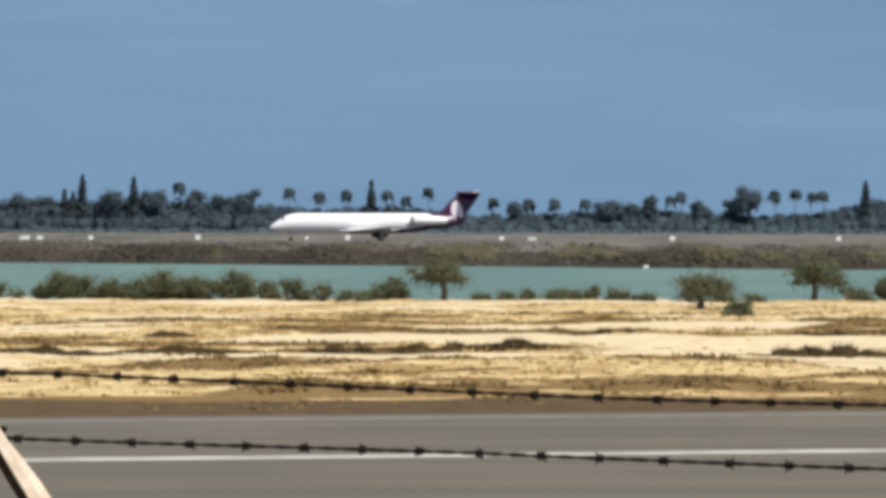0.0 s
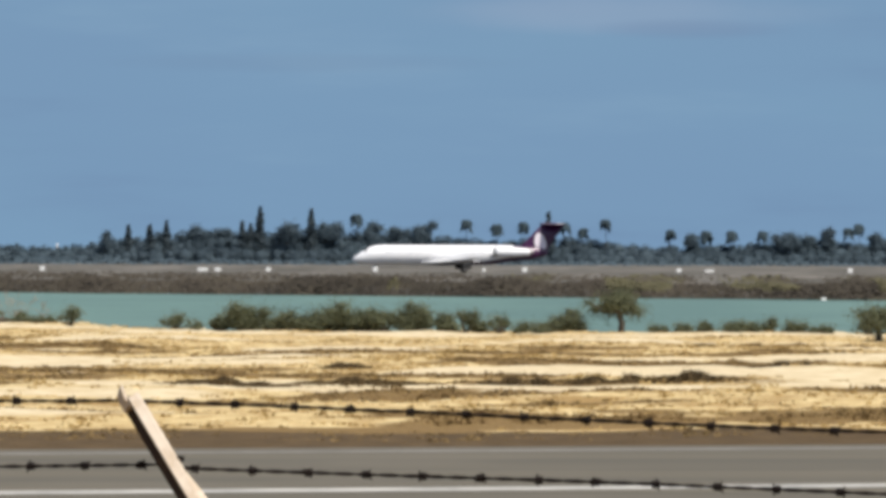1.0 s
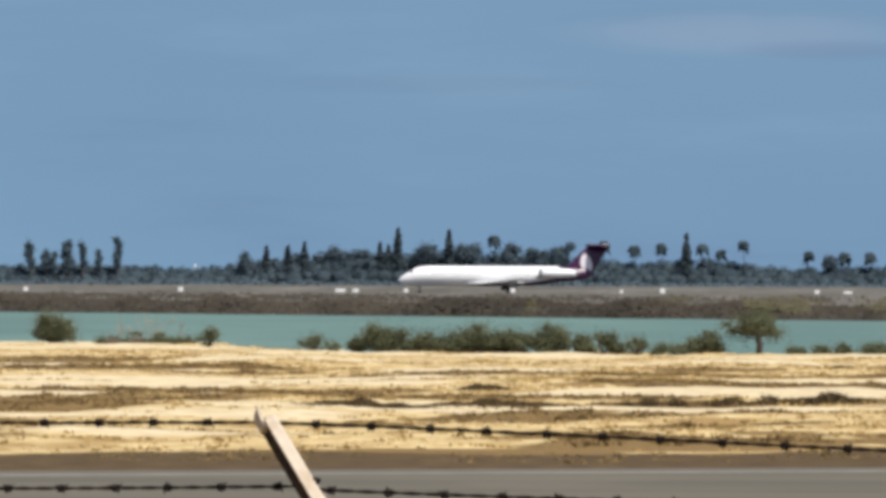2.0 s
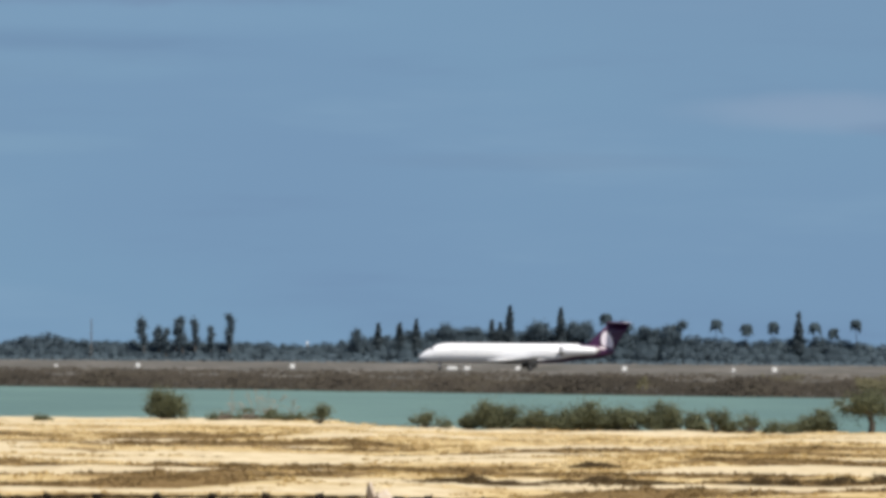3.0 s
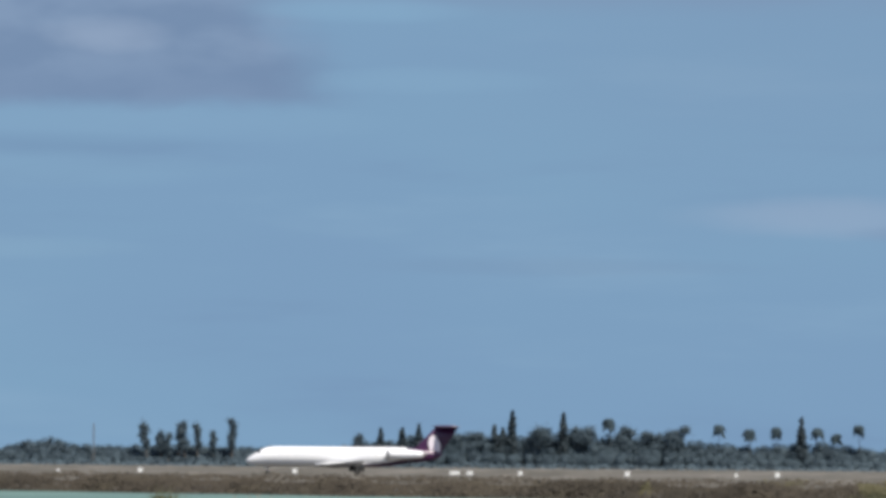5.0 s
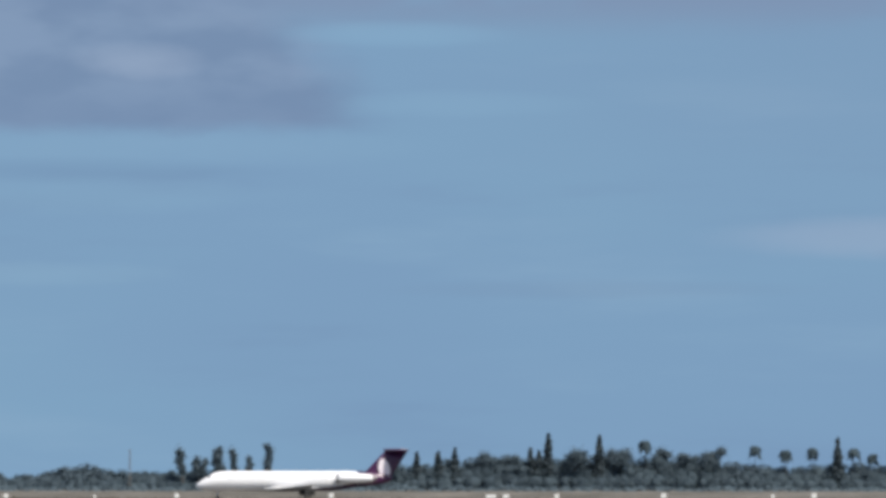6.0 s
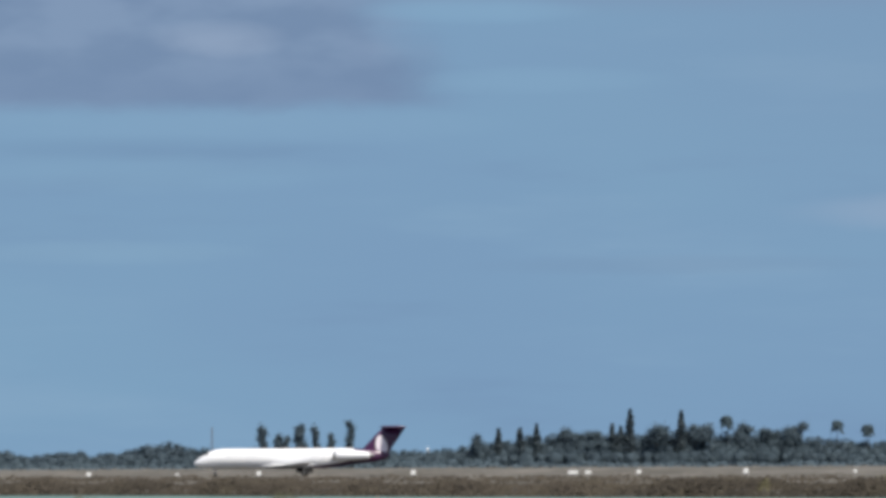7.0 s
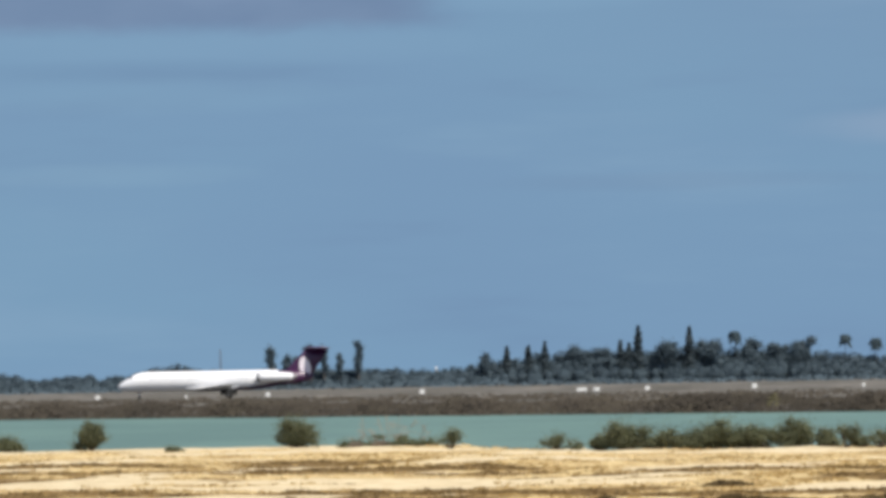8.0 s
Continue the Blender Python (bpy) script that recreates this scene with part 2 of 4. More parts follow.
M_ARM = material("weathered_galvanised_steel", (0.56, 0.47, 0.37), 0.62, (0.46, 0.36, 0.26), (0.64, 0.56, 0.46), 14.0, 60.0, bump=0.08)
M_PALE = material("bleached_wood", (0.34, 0.30, 0.25), 0.85, (0.26, 0.23, 0.19), scale=3.0, bump=0.3)
# near-black brown for the arm's inner face: its shade as base colour
M_ARM_SHADE = material("arm_shade_brown", (0.055, 0.034, 0.020), 0.9, (0.036, 0.022, 0.014), (0.085, 0.052, 0.030), 25.0, 160.0, bump=0.3)
M_WIRE = material("rusty_wire", (0.015, 0.011, 0.010), 0.9, (0.010, 0.008, 0.008), (0.028, 0.019, 0.014), 20.0, 200.0, spec=0.1)
M_MARK = material("white_marker_plastic", (0.82, 0.82, 0.80), 0.5, scale=2.0)


# ---- mesh tools ----
def mesh_object(name, bm, mat, smooth=False):
    me = bpy.data.meshes.new(name)
    bm.normal_update()
    bm.to_mesh(me)
    bm.free()
    if smooth:
        me.polygons.foreach_set("use_smooth", [True] * len(me.polygons))
    me.materials.append(mat)
    return new(name, me)


def part(name, bm, mat, parent, label="", smooth=False):
    ob = mesh_object(name, bm, mat, smooth)
    ob.parent = parent
    return tagged(ob, label)


def from_arrays(name, verts, faces, mat):
    """A mesh from arrays: verts (n, 3), faces (m, k)."""
    me = bpy.data.meshes.new(name)
    verts, faces = np.asarray(verts, float), np.asarray(faces, int)
    k = faces.shape[1]
    me.vertices.add(len(verts))
    me.vertices.foreach_set("co", verts.ravel())
    me.loops.add(faces.size)
    me.loops.foreach_set("vertex_index", faces.ravel())
    me.polygons.add(len(faces))
    me.polygons.foreach_set("loop_start", np.arange(0, faces.size, k))
    me.polygons.foreach_set("loop_total", np.full(len(faces), k))
    me.update(calc_edges=True)
    me.materials.append(mat)
    return new(name, me)


def loft(bm, rings, cap=True, closed=True):
    rows = [[bm.verts.new(p) for p in ring] for ring in rings]
    count = len(rows[0])
    for a, b in zip(rows, rows[1:]):
        for i in range(count if closed else count - 1):
            j = (i + 1) % count
            bm.faces.new((a[i], a[j], b[j], b[i]))
    if cap:
        bm.faces.new(list(reversed(rows[0])))
        bm.faces.new(rows[-1])
    bmesh.ops.recalc_face_normals(bm, faces=bm.faces)
    return bm


def tube(bm, points, radii, sides=8):
    points = [Vector(p) for p in points]
    rings = []
    for i, p in enumerate(points):
        d = (points[min(i + 1, len(points) - 1)] - points[max(i - 1, 0)]).normalized()
        side = d.cross(Vector((0.3, 0.95, 0.1))).normalized()
        other = d.cross(side)
        r = radii[i] if hasattr(radii, "__len__") else radii
        rings.append([p + r * (math.cos(a) * side + math.sin(a) * other) for a in (2 * math.pi * k / sides for k in range(sides))])
    return loft(bm, rings)


def block(bm, lo, hi, bevel=0.0):
    m = Matrix.LocRotScale([(a + b) / 2 for a, b in zip(lo, hi)], None, [b - a for a, b in zip(lo, hi)])
    made = bmesh.ops.create_cube(bm, size=1.0, matrix=m)
    if bevel:
        edges = {e for v in made["verts"] for e in v.link_edges}
        bmesh.ops.bevel(bm, geom=list(edges), offset=bevel, segments=2, affect="EDGES")
    return bm


def leaf_cloud(rng, centres, radii, count, size, shell=0.45, loose=0.0, toss=0.6):
    """Small leaf quads scattered through ellipsoids, denser to their outside, most of them facing out and up."""
    centres, radii = np.asarray(centres, float), np.asarray(radii, float)
    weight = radii.prod(axis=1) ** (2 / 3)
    pick = rng.choice(len(centres), count, p=weight / weight.sum())
    way = rng.normal(size=(count, 3))
    way /= np.linalg.norm(way, axis=1)[:, None]
    r = rng.uniform(shell, 1.06, count) ** 0.7
    if loose:
        r = np.minimum(np.abs(rng.normal(0, loose, count)), 2.0)
    at = centres[pick] + way * r[:, None] * radii[pick]
    at[:, 2] = np.maximum(at[:, 2], 0.02)
    return leaf_quads(rng, at, size, way * 0.7 + np.array((0, 0, 0.6)) + rng.normal(size=(count, 3)) * toss)


def leaf_quads(rng, at, size, facing=None):
    count = len(at)
    facing = rng.normal(size=(count, 3)) if facing is None else facing
    a = np.cross(facing, rng.normal(size=(count, 3)))
    a /= np.linalg.norm(a, axis=1)[:, None]
    b = np.cross(a, facing)
    b /= np.linalg.norm(b, axis=1)[:, None]
    s = (size * rng.uniform(0.55, 1.35, count))[:, None]
    a, b = a * s * 0.5, b * s * 0.32
    verts = np.stack([at - a, at + b, at + a, at - b], axis=1).reshape(-1, 3)
    return verts, np.arange(4 * count).reshape(-1, 4)


def smoothstep(x, lo, hi):
    t = np.clip((x - lo) / (hi - lo), 0, 1)
    return t * t * (3 - 2 * t)


def rough_field(x, y, scale, seed, octaves=3):
    """Cheap smooth noise in -1..1 for arrays, from sines with turned axes."""
    rng, out, amp, total = np.random.default_rng(seed), 0.0, 1.0, 0.0
    for _ in range(octaves):
        for _ in range(3):
            a, ph1, ph2 = rng.uniform(0, 6.28, 3)
            k = rng.uniform(0.8, 1.3) / scale * 6.28
            u, w = x * math.cos(a) + y * math.sin(a), -x * math.sin(a) + y * math.cos(a)
            out = out + amp * np.sin(u * k + ph1 + 0.8 * np.sin(w * k * 0.7 + ph2))
        total += 1.7 * amp
        amp, scale = amp * 0.55, scale * 0.47
    return np.clip(out / total, -1, 1)


# ---- ground, lagoon, runway ----
WATER_Z = -1.2


def near_shore(x):
    return 171.0 + 25.0 * smoothstep(-x, -4.0, 10.0) + 1.6 * rough_field(x, x * 0.0, 9.0, 3)


def far_shore(x):
    return np.clip(478.0 - 0.88 * x, 330.0, 640.0) + 4.0 * rough_field(x, x * 0.0, 40.0, 5)


def dirt_edge(x):
    return 73.6 + 0.10 * x + 0.9 * rough_field(x, x * 0.0, 7.0, 8)


def ground_height(x, y):
    field = smoothstep(y, 72, 80) * (1 - smoothstep(y, 185, 200))
    z = field * (0.10 * rough_field(x, y, 16.0, 11) + 0.045 * rough_field(x, y, 4.0, 12))
    n, f = near_shore(x), far_shore(x)
    z = z - 3.0 * smoothstep(y, n, n + 7.0)
    z = z + (3.0 + 0.02) * smoothstep(y, f - 9.0, f + 7.0)
    z = z - 0.37 * smoothstep(y, f + 40, f + 160)
    land = smoothstep(y, f + 2, f + 20) * (1 - smoothstep(y, 760, 800))
    return z + land * 0.12 * rough_field(x, y, 30.0, 13)


def bare_amount(x, y):
    """How sandy the field is: long bare tracks and one broad bare pan."""
    s = rough_field(x * 0.50, y * 0.9, 10.0, 21, 2)
    pan = smoothstep(x, 8.5, 14.5) * smoothstep(y, 89, 96) * (1 - smoothstep(y, 111, 115))
    pan = np.maximum(pan, smoothstep(x, 1.5, 5.0) * np.exp(-((y - 112.5 + 0.6 * s) / 1.9) ** 2))
    track = smoothstep(-x, -3, 3) * (np.exp(-((y - 126 + 0.25 * x) / 3.6) ** 2) + np.exp(-((y - 94.5) / 2.6) ** 2))
    rim = np.exp(-((y - near_shore(x) + 7.0) / (5.0 + 7.0 * smoothstep(-x, -3, 3))) ** 2)
    low = np.exp(-((y - 83.0 - 0.16 * x) / 1.6) ** 2) * (1 - smoothstep(x, 1.0, 5.0))
    return np.clip(0.85 * smoothstep(y, 84, 92) * smoothstep(s, 0.28, 0.48) + 0.95 * pan + 1.15 * track + 0.8 * rim + 0.8 * low - 0.35 * smoothstep(-s, 0.1, 0.5), 0, 1)


def drift(x, y):
    """The drifts in which the field's grass is bleached (low), tan or dead and dark (high)."""
    west = smoothstep(-x, -3, 3)
    bands = 0.38 * np.exp(-((y - 109.0) / 6.5) ** 2) + 0.40 * np.exp(-((y - 147.0 - 0.3 * x) / 4.0) ** 2) - 0.35 * np.exp(-((y - 126.0) / 7.0) ** 2) - 0.5 * np.exp(-((y - 93.0) / 5.0) ** 2)
    east = smoothstep(x, 2.0, 9.0) * (0.38 * np.exp(-((y - 121.0) / 5.0) ** 2) + 0.34 * np.exp(-((y - 143.0) / 5.0) ** 2) + 0.25 * np.exp(-((y - 85.0) / 4.0) ** 2))
    return 0.7 * rough_field(x * 0.50, y * 0.8, 9.0, 31, 2) + 0.45 * rough_field(x * 0.45, y * 0.7, 4.2, 33, 2) - 0.9 * smoothstep(y - near_shore(x), -40.0, -22.0) + west * bands + east + 0.20 * np.exp(-((y - dirt_edge(x) - 2.0) / 4.0) ** 2)


gx0, gy0 = np.meshgrid(np.arange(-30, 38, 0.7), np.arange(75, 185, 0.7))
TANNED, WEEDY = np.quantile(drift(gx0, gy0), (0.34, 0.70))


def build_ground():
    xs = np.unique(np.concatenate([np.arange(-60, 60.1, 0.8), np.arange(-160, 200, 5.0), np.linspace(-4800, -160, 30), np.linspace(200, 4800, 30)]))
    ys = np.unique(np.concatenate([np.linspace(-300, 60, 24), np.arange(60, 220, 0.5), np.arange(220, 340, 8.0), np.arange(340, 640, 1.5),
                                   np.arange(640, 1000, 10.0), np.linspace(1000, 4900, 40)]))
    gx, gy = np.meshgrid(xs, ys)
    gz = ground_height(gx, gy)
    verts = np.stack([gx, gy, gz], axis=-1).reshape(-1, 3)
    i = np.arange(len(ys) - 1)[:, None] * len(xs) + np.arange(len(xs) - 1)[None, :]
    faces = np.stack([i, i + 1, i + len(xs) + 1, i + len(xs)], axis=-1).reshape(-1, 4)
    ob = from_arrays("ground", verts, faces, M_GROUND)
    x, y = verts[:, 0], verts[:, 1]
    cover = np.ones((len(verts), 4))
    cover[:, 0] = bare_amount(x, y)
    edge = dirt_edge(x)
    weeds = smoothstep(drift(x, y), WEEDY - 0.10, WEEDY + 0.06) * (1 - 0.8 * cover[:, 0])
    cover[:, 1] = (1 - smoothstep(y, edge - 0.6, edge + 0.9)) * smoothstep(y, 60, 64)
    cover[:, 2] = smoothstep(y, near_shore(x) + 30, near_shore(x) + 60)
    attr = ob.data.color_attributes.new("cover", "FLOAT_COLOR", "POINT")
    attr.data.foreach_set("color", cover.ravel())
    ob.data.attributes.new("thatch", "FLOAT", "POINT").data.foreach_set("value", np.clip(weeds, 0, 1))
    ob.data.polygons.foreach_set("use_smooth", [True] * len(ob.data.polygons))
    tagged(ob, "flat dry coastal ground of straw grass, bare sand and dirt", "ground", kind="structure")


def strip(name, y0, y1, z, mat, x0=-400.0, x1=400.0, lean=0.165, thick=0.0):
    """A long ribbon along the runway's line."""
    bm = bmesh.new()
    lower = z - thick
    ring = lambda x: [(x, y0 + lean * x, lower), (x, y0 + lean * x, z), (x, y1 + lean * x, z), (x, y1 + lean * x, lower)]
    if thick:
        loft(bm, [ring(x0 + (x1 - x0) * k / 40) for k in range(41)])
    else:
        rows = [(bm.verts.new((x, y0 + lean * x, z)), bm.verts.new((x, y1 + lean * x, z))) for x in (x0 + (x1 - x0) * k / 40 for k in range(41))]
        for a, b in zip(rows, rows[1:]):
            bm.faces.new((a[0], b[0], b[1], a[1]))
    return mesh_object(name, bm, mat)


def build_structure():
    build_ground()
    bm = bmesh.new()
    bmesh.ops.create_grid(bm, x_segments=40, y_segments=12, size=1.0, matrix=Matrix.Translation((0, 400, WATER_Z)) @ Matrix.Diagonal((2500, 262, 1, 1)))
    tagged(mesh_object("water", bm, M_WATER), "calm turquoise lagoon water with fine ripples", "water", kind="structure")
    road = strip("runway", 24.0, 66.9, 0.03, M_ASPHALT, thick=0.2)
    tagged(road, "worn grey asphalt runway with white edge stripes", "runway", kind="structure")
    for y, w, mat in ((54.3, 0.9, M_PAINT), (65.2, 0.45, M_FADED)):
        line = strip("edge_stripe", y, y + w, 0.034, mat, lean=0.178)
        line.parent = road


build_structure()


# ---- the airliner ----
def airfoil(chord, thick, at, way, up, lead, n=9):
    """A closed wing section: a rounded nose and a thin tail, from its leading point at, chord along way."""
    pts = []
    for k in range(n):
        s = (1 - math.cos(math.pi * k / (n - 1))) / 2
        h = thick * 2.6 * (0.2969 * math.sqrt(s) - 0.126 * s - 0.3516 * s * s + 0.2843 * s ** 3 - 0.1015 * s ** 4) * 2
        pts.append((s, h * lead))
    ring = [Vector(at) + Vector(way) * chord * s + Vector(up) * h for s, h in pts]
    ring += [Vector(at) + Vector(way) * chord * s - Vector(up) * h * 0.7 for s, h in reversed(pts[1:-1])]
    return ring


def body_ring(x, zc, ry, rz, n=28):
    return [(x, ry * math.sin(2 * math.pi * k / n), zc + rz * math.cos(2 * math.pi * k / n)) for k in range(n)]


def wheel_mesh(radius, width):
    bm = bmesh.new()
    n, prof = 20, ((-0.5, 0.55), (-0.5, 0.86), (-0.36, 1.0), (0.36, 1.0), (0.5, 0.86), (0.5, 0.55))
    rings = [[(radius * r * math.sin(2 * math.pi * k / n), w * width, radius * r * math.cos(2 * math.pi * k / n)) for k in range(n)] for w, r in prof]
    return loft(bm, rings)


def hub_mesh(radius, width):
    bm = bmesh.new()
    n = 14
    rings = [[(radius * r * math.sin(2 * math.pi * k / n), w * width, radius * r * math.cos(2 * math.pi * k / n)) for k in range(n)]
             for w, r in ((-0.52, 0.2), (-0.42, 0.56), (0.42, 0.56), (0.52, 0.2))]
    return loft(bm, rings)


def build_airliner():
    """Nose towards -x, wheels on z = 0."""
    plane = tagged(new("airliner"), "white twin-engine jet airliner with purple tail rolling along the runway", "airplane")
    bm = bmesh.new()
    stations = ((0.0, 2.35, 0.06, 0.06), (0.12, 2.36, 0.32, 0.30), (0.5, 2.41, 0.66, 0.60), (1.1, 2.52, 0.98, 0.92), (1.9, 2.70, 1.26, 1.22),
                (2.6, 2.88, 1.42, 1.48), (3.4, 3.06, 1.54, 1.68), (4.4, 3.17, 1.63, 1.78), (5.6, 3.20, 1.67, 1.83), (12.0, 3.20, 1.67, 1.83),
                (18.0, 3.20, 1.67, 1.83), (24.0, 3.24, 1.67, 1.80), (26.5, 3.36, 1.64, 1.70), (29.3, 3.56, 1.50, 1.46))
    loft(bm, [body_ring(*s) for s in stations])
    fuselage = part("fuselage", bm, M_WHITE, plane, smooth=True)
    bm = bmesh.new()
    loft(bm, [body_ring(*s) for s in ((29.3, 3.56, 1.495, 1.455), (31.2, 3.58, 1.30, 1.30), (33.2, 3.64, 1.0, 1.12), (34.9, 3.74, 0.58, 0.80), (35.7, 3.85, 0.12, 0.35))])
    part("tail_cone", bm, M_PURPLE, plane, "purple painted tail cone", smooth=True)
    # dark shell under the rear fuselage, its shade painted in purple, sweeping up to the tail
    bm = bmesh.new()
    rings = []
    for x, zc, ry, rz, half in ((18.5, 3.20, 1.685, 1.845, 0.30), (21.0, 3.21, 1.685, 1.84, 0.70), (24.0, 3.24, 1.685, 1.815, 0.85), (26.5, 3.36, 1.655, 1.715, 0.95), (29.32, 3.56, 1.515, 1.475, 1.15)):
        rings.append([(x, ry * math.sin(a), zc + rz * math.cos(a)) for a in np.linspace(math.pi - half, math.pi + half, 15)])
    loft(bm, rings, cap=False, closed=False)
    bmesh.ops.solidify(bm, geom=bm.faces[:], thickness=0.01)
    part("belly_shade", bm, M_PURPLE, fuselage, "purple shell painted for the shade under the rear fuselage", smooth=True)
    # cockpit glazing, wrapped just outside the skin
    for side in (-1, 1):
        bm = bmesh.new()
        rows = []
        for x, zc, ry, rz in ((2.15, 2.765, 1.325, 1.315), (2.4, 2.835, 1.385, 1.41), (2.65, 2.90, 1.445, 1.515)):
            rows.append([bm.verts.new((x, side * ry * math.sin(a), zc + rz * math.cos(a))) for a in (0.10, 0.34, 0.56, 0.78)])
        for a, b in zip(rows, rows[1:]):
            for i in range(3):
                bm.faces.new((a[i], a[i + 1], b[i + 1], b[i]))
        bmesh.ops.solidify(bm, geom=bm.faces[:], thickness=0.02)
        part("windshield", bm, M_GLASS, fuselage, "dark cockpit windshield")
    # cabin windows, two rows sharing one mesh
    bm = bmesh.new()
    block(bm, (-0.12, -0.015, -0.17), (0.12, 0.015, 0.17), 0.0)
    bmesh.ops.bevel(bm, geom=[e for e in bm.edges if abs(e.verts[0].co.y - e.verts[1].co.y) > 0.01], offset=0.08, segments=2, affect="EDGES")
    pane = bpy.data.meshes.new("window")
    bm.to_mesh(pane)
    bm.free()
    pane.materials.append(M_GLASS)
    for side in (-1, 1):
        for k in range(24):
            ob = new("window", pane)
            ob.parent = fuselage
            ob.location = (6.2 + 0.76 * k, side * 1.615, 3.66)
    # wings with flap and winglet-free tips
    for side in (-1, 1):
        bm = bmesh.new()
        span = ((0.6, 13.4, 6.6, 1.80, 0.42), (3.4, 15.0, 5.1, 1.92, 0.32), (8.4, 17.8, 3.4, 2.18, 0.20), (13.9, 20.9, 1.75, 2.52, 0.10), (14.2, 21.25, 1.1, 2.54, 0.04))
        loft(bm, [airfoil(c, th, (x, side * y, z), (1, 0, -0.03), (0, 0, 1), 0.5) for y, x, c, z, th in span])
        wing = part("wing", bm, M_GREY, plane, "light grey swept wing", smooth=True)
        for k, y in enumerate((3.9, 6.6, 9.4)):
            bm = bmesh.new()
            x, z = 18.6 + 0.52 * (y - 3.9), 1.74 + 0.056 * (y - 3.4)
            tube(bm, [(x - 1.5, side * y, z + 0.02), (x - 0.6, side * y, z - 0.06), (x + 0.6, side * y, z - 0.05), (x + 1.5, side * y, z + 0.02)], [0.03, 0.15, 0.14, 0.02], 8)
            part("flap_fairing", bm, M_GREY, wing)
    bm = bmesh.new()
    loft(bm, [body_ring(*s) for s in ((11.2, 1.95, 0.4, 0.25), (12.6, 1.90, 1.35, 0.52), (16.0, 1.88, 1.70, 0.62), (20.5, 1.90, 1.60, 0.58), (22.6, 2.0, 0.5, 0.30))])
    part("belly_fairing", bm, M_GREY, plane, "light grey belly fairing", smooth=True)
    # fin, rudder line and the pale emblem on both faces
    bm = bmesh.new()
    fin = ((3.6, 29.5, 6.0, 0.34), (4.9, 30.8, 5.3, 0.32), (6.9, 32.7, 4.8, 0.26), (8.8, 34.5, 4.2, 0.20))
    loft(bm, [airfoil(c, th, (x, 0, z), (1, 0, 0.03), (0, 1, 0), 0.72) for z, x, c, th in fin])
    tail = part("fin", bm, M_PURPLE, plane, "purple swept tail fin", smooth=True)
    for side in (-1, 1):
        bm = bmesh.new()
        ring = []
        for k in range(24):
            a = 2 * math.pi * k / 24
            z = 1.75 * math.cos(a)
            x = 1.05 * math.sin(a) * (1 - 0.15 * math.cos(a)) - 0.15 * z
            ring.append((34.25 + x, side * 0.345, 5.60 + z))
        inner = [(x, side * 0.05, z) for x, y, z in ring]
        loft(bm, [inner, ring])
        part("emblem", bm, M_PINK, tail, "pale pink blossom-like shape")
    for side in (-1, 1):
        bm = bmesh.new()
        loft(bm, [airfoil(c, th, (x, side * y, z), (1, 0, 0), (0, 0, 1), 0.5) for y, x, c, z, th in
                  ((0.05, 34.3, 4.3, 8.90, 0.24), (2.8, 35.9, 2.9, 8.86, 0.17), (5.5, 37.3, 1.6, 8.82, 0.09))])
        part("tailplane", bm, M_PURPLE, plane, "purple tailplane on top of the fin", smooth=True)
    bm = bmesh.new()
    tube(bm, [(33.9, 0, 8.88), (34.7, 0, 8.92), (37.4, 0, 8.94), (38.8, 0, 8.90)], [0.04, 0.19, 0.19, 0.04], 10)
    part("tail_bullet", bm, M_PURPLE, tail)
    # rear engines on stub pylons
    for side in (-1, 1):
        bm = bmesh.new()
        y, z = side * 2.72, 3.75
        prof = ((25.80, 0.62), (25.65, 0.74), (25.90, 0.84), (27.20, 0.92), (29.40, 0.90), (31.20, 0.74), (32.20, 0.60), (32.25, 0.52), (31.60, 0.5))
        rings = [[(x, y + r * math.sin(2 * math.pi * k / 24), z + r * math.cos(2 * math.pi * k / 24)) for k in range(24)] for x, r in prof]
        loft(bm, rings)
        engine = part("engine", bm, M_WHITE, plane, "white engine nacelle with bare metal lip", smooth=True)
        bm = bmesh.new()
        loft(bm, [[(x, y + r * math.sin(2 * math.pi * k / 24), z + r * math.cos(2 * math.pi * k / 24)) for k in range(24)]
                  for x, r in ((25.79, 0.60), (25.56, 0.68), (25.56, 0.78), (26.15, 0.872))], cap=False)
        part("intake_lip", bm, M_METAL, engine, "bare metal intake lip", smooth=True)
        bm = bmesh.new()
        tube(bm, [(31.50, y, z), (32.60, y, z), (33.10, y, z)], [0.4, 0.3, 0.05], 14)
        part("exhaust_cone", bm, M_METAL, engine, "bare metal exhaust cone")
        bm = bmesh.new()
        loft(bm, [airfoil(c, 0.2, (x, side * yy, 3.75), (1, 0, 0), (0, 0, 1), 0.5) for yy, x, c in ((1.3, 27.2, 4.6), (2.1, 27.4, 4.2))])
        part("pylon", bm, M_WHITE, plane)
    # landing gear
    wheels = []
    for name, x, ys, radius, width, top in (("nose_gear", 3.9, (-0.20, 0.20), 0.31, 0.16, 1.7), ("main_gear", 20.3, (-2.15, -2.75), 0.53, 0.36, 2.0),
                                            ("main_gear", 20.3, (2.15, 2.75), 0.53, 0.36, 2.0)):
        mid = sum(ys) / 2
        bm = bmesh.new()
        tube(bm, [(x, mid, radius), (x, mid, 1.05), (x - 0.02, mid, top)], [0.07, 0.09, 0.11], 10)
        tube(bm, [(x, ys[0], radius), (x, ys[1], radius)], 0.055, 8)
        tube(bm, [(x, mid, 1.0), (x - 0.8, mid, top)], 0.045, 8)
        front = top < 1.9
        gear = part(name, bm, M_GREY if front else M_GEAR, plane, "light grey nose gear leg" if front else "dark grey landing gear leg")
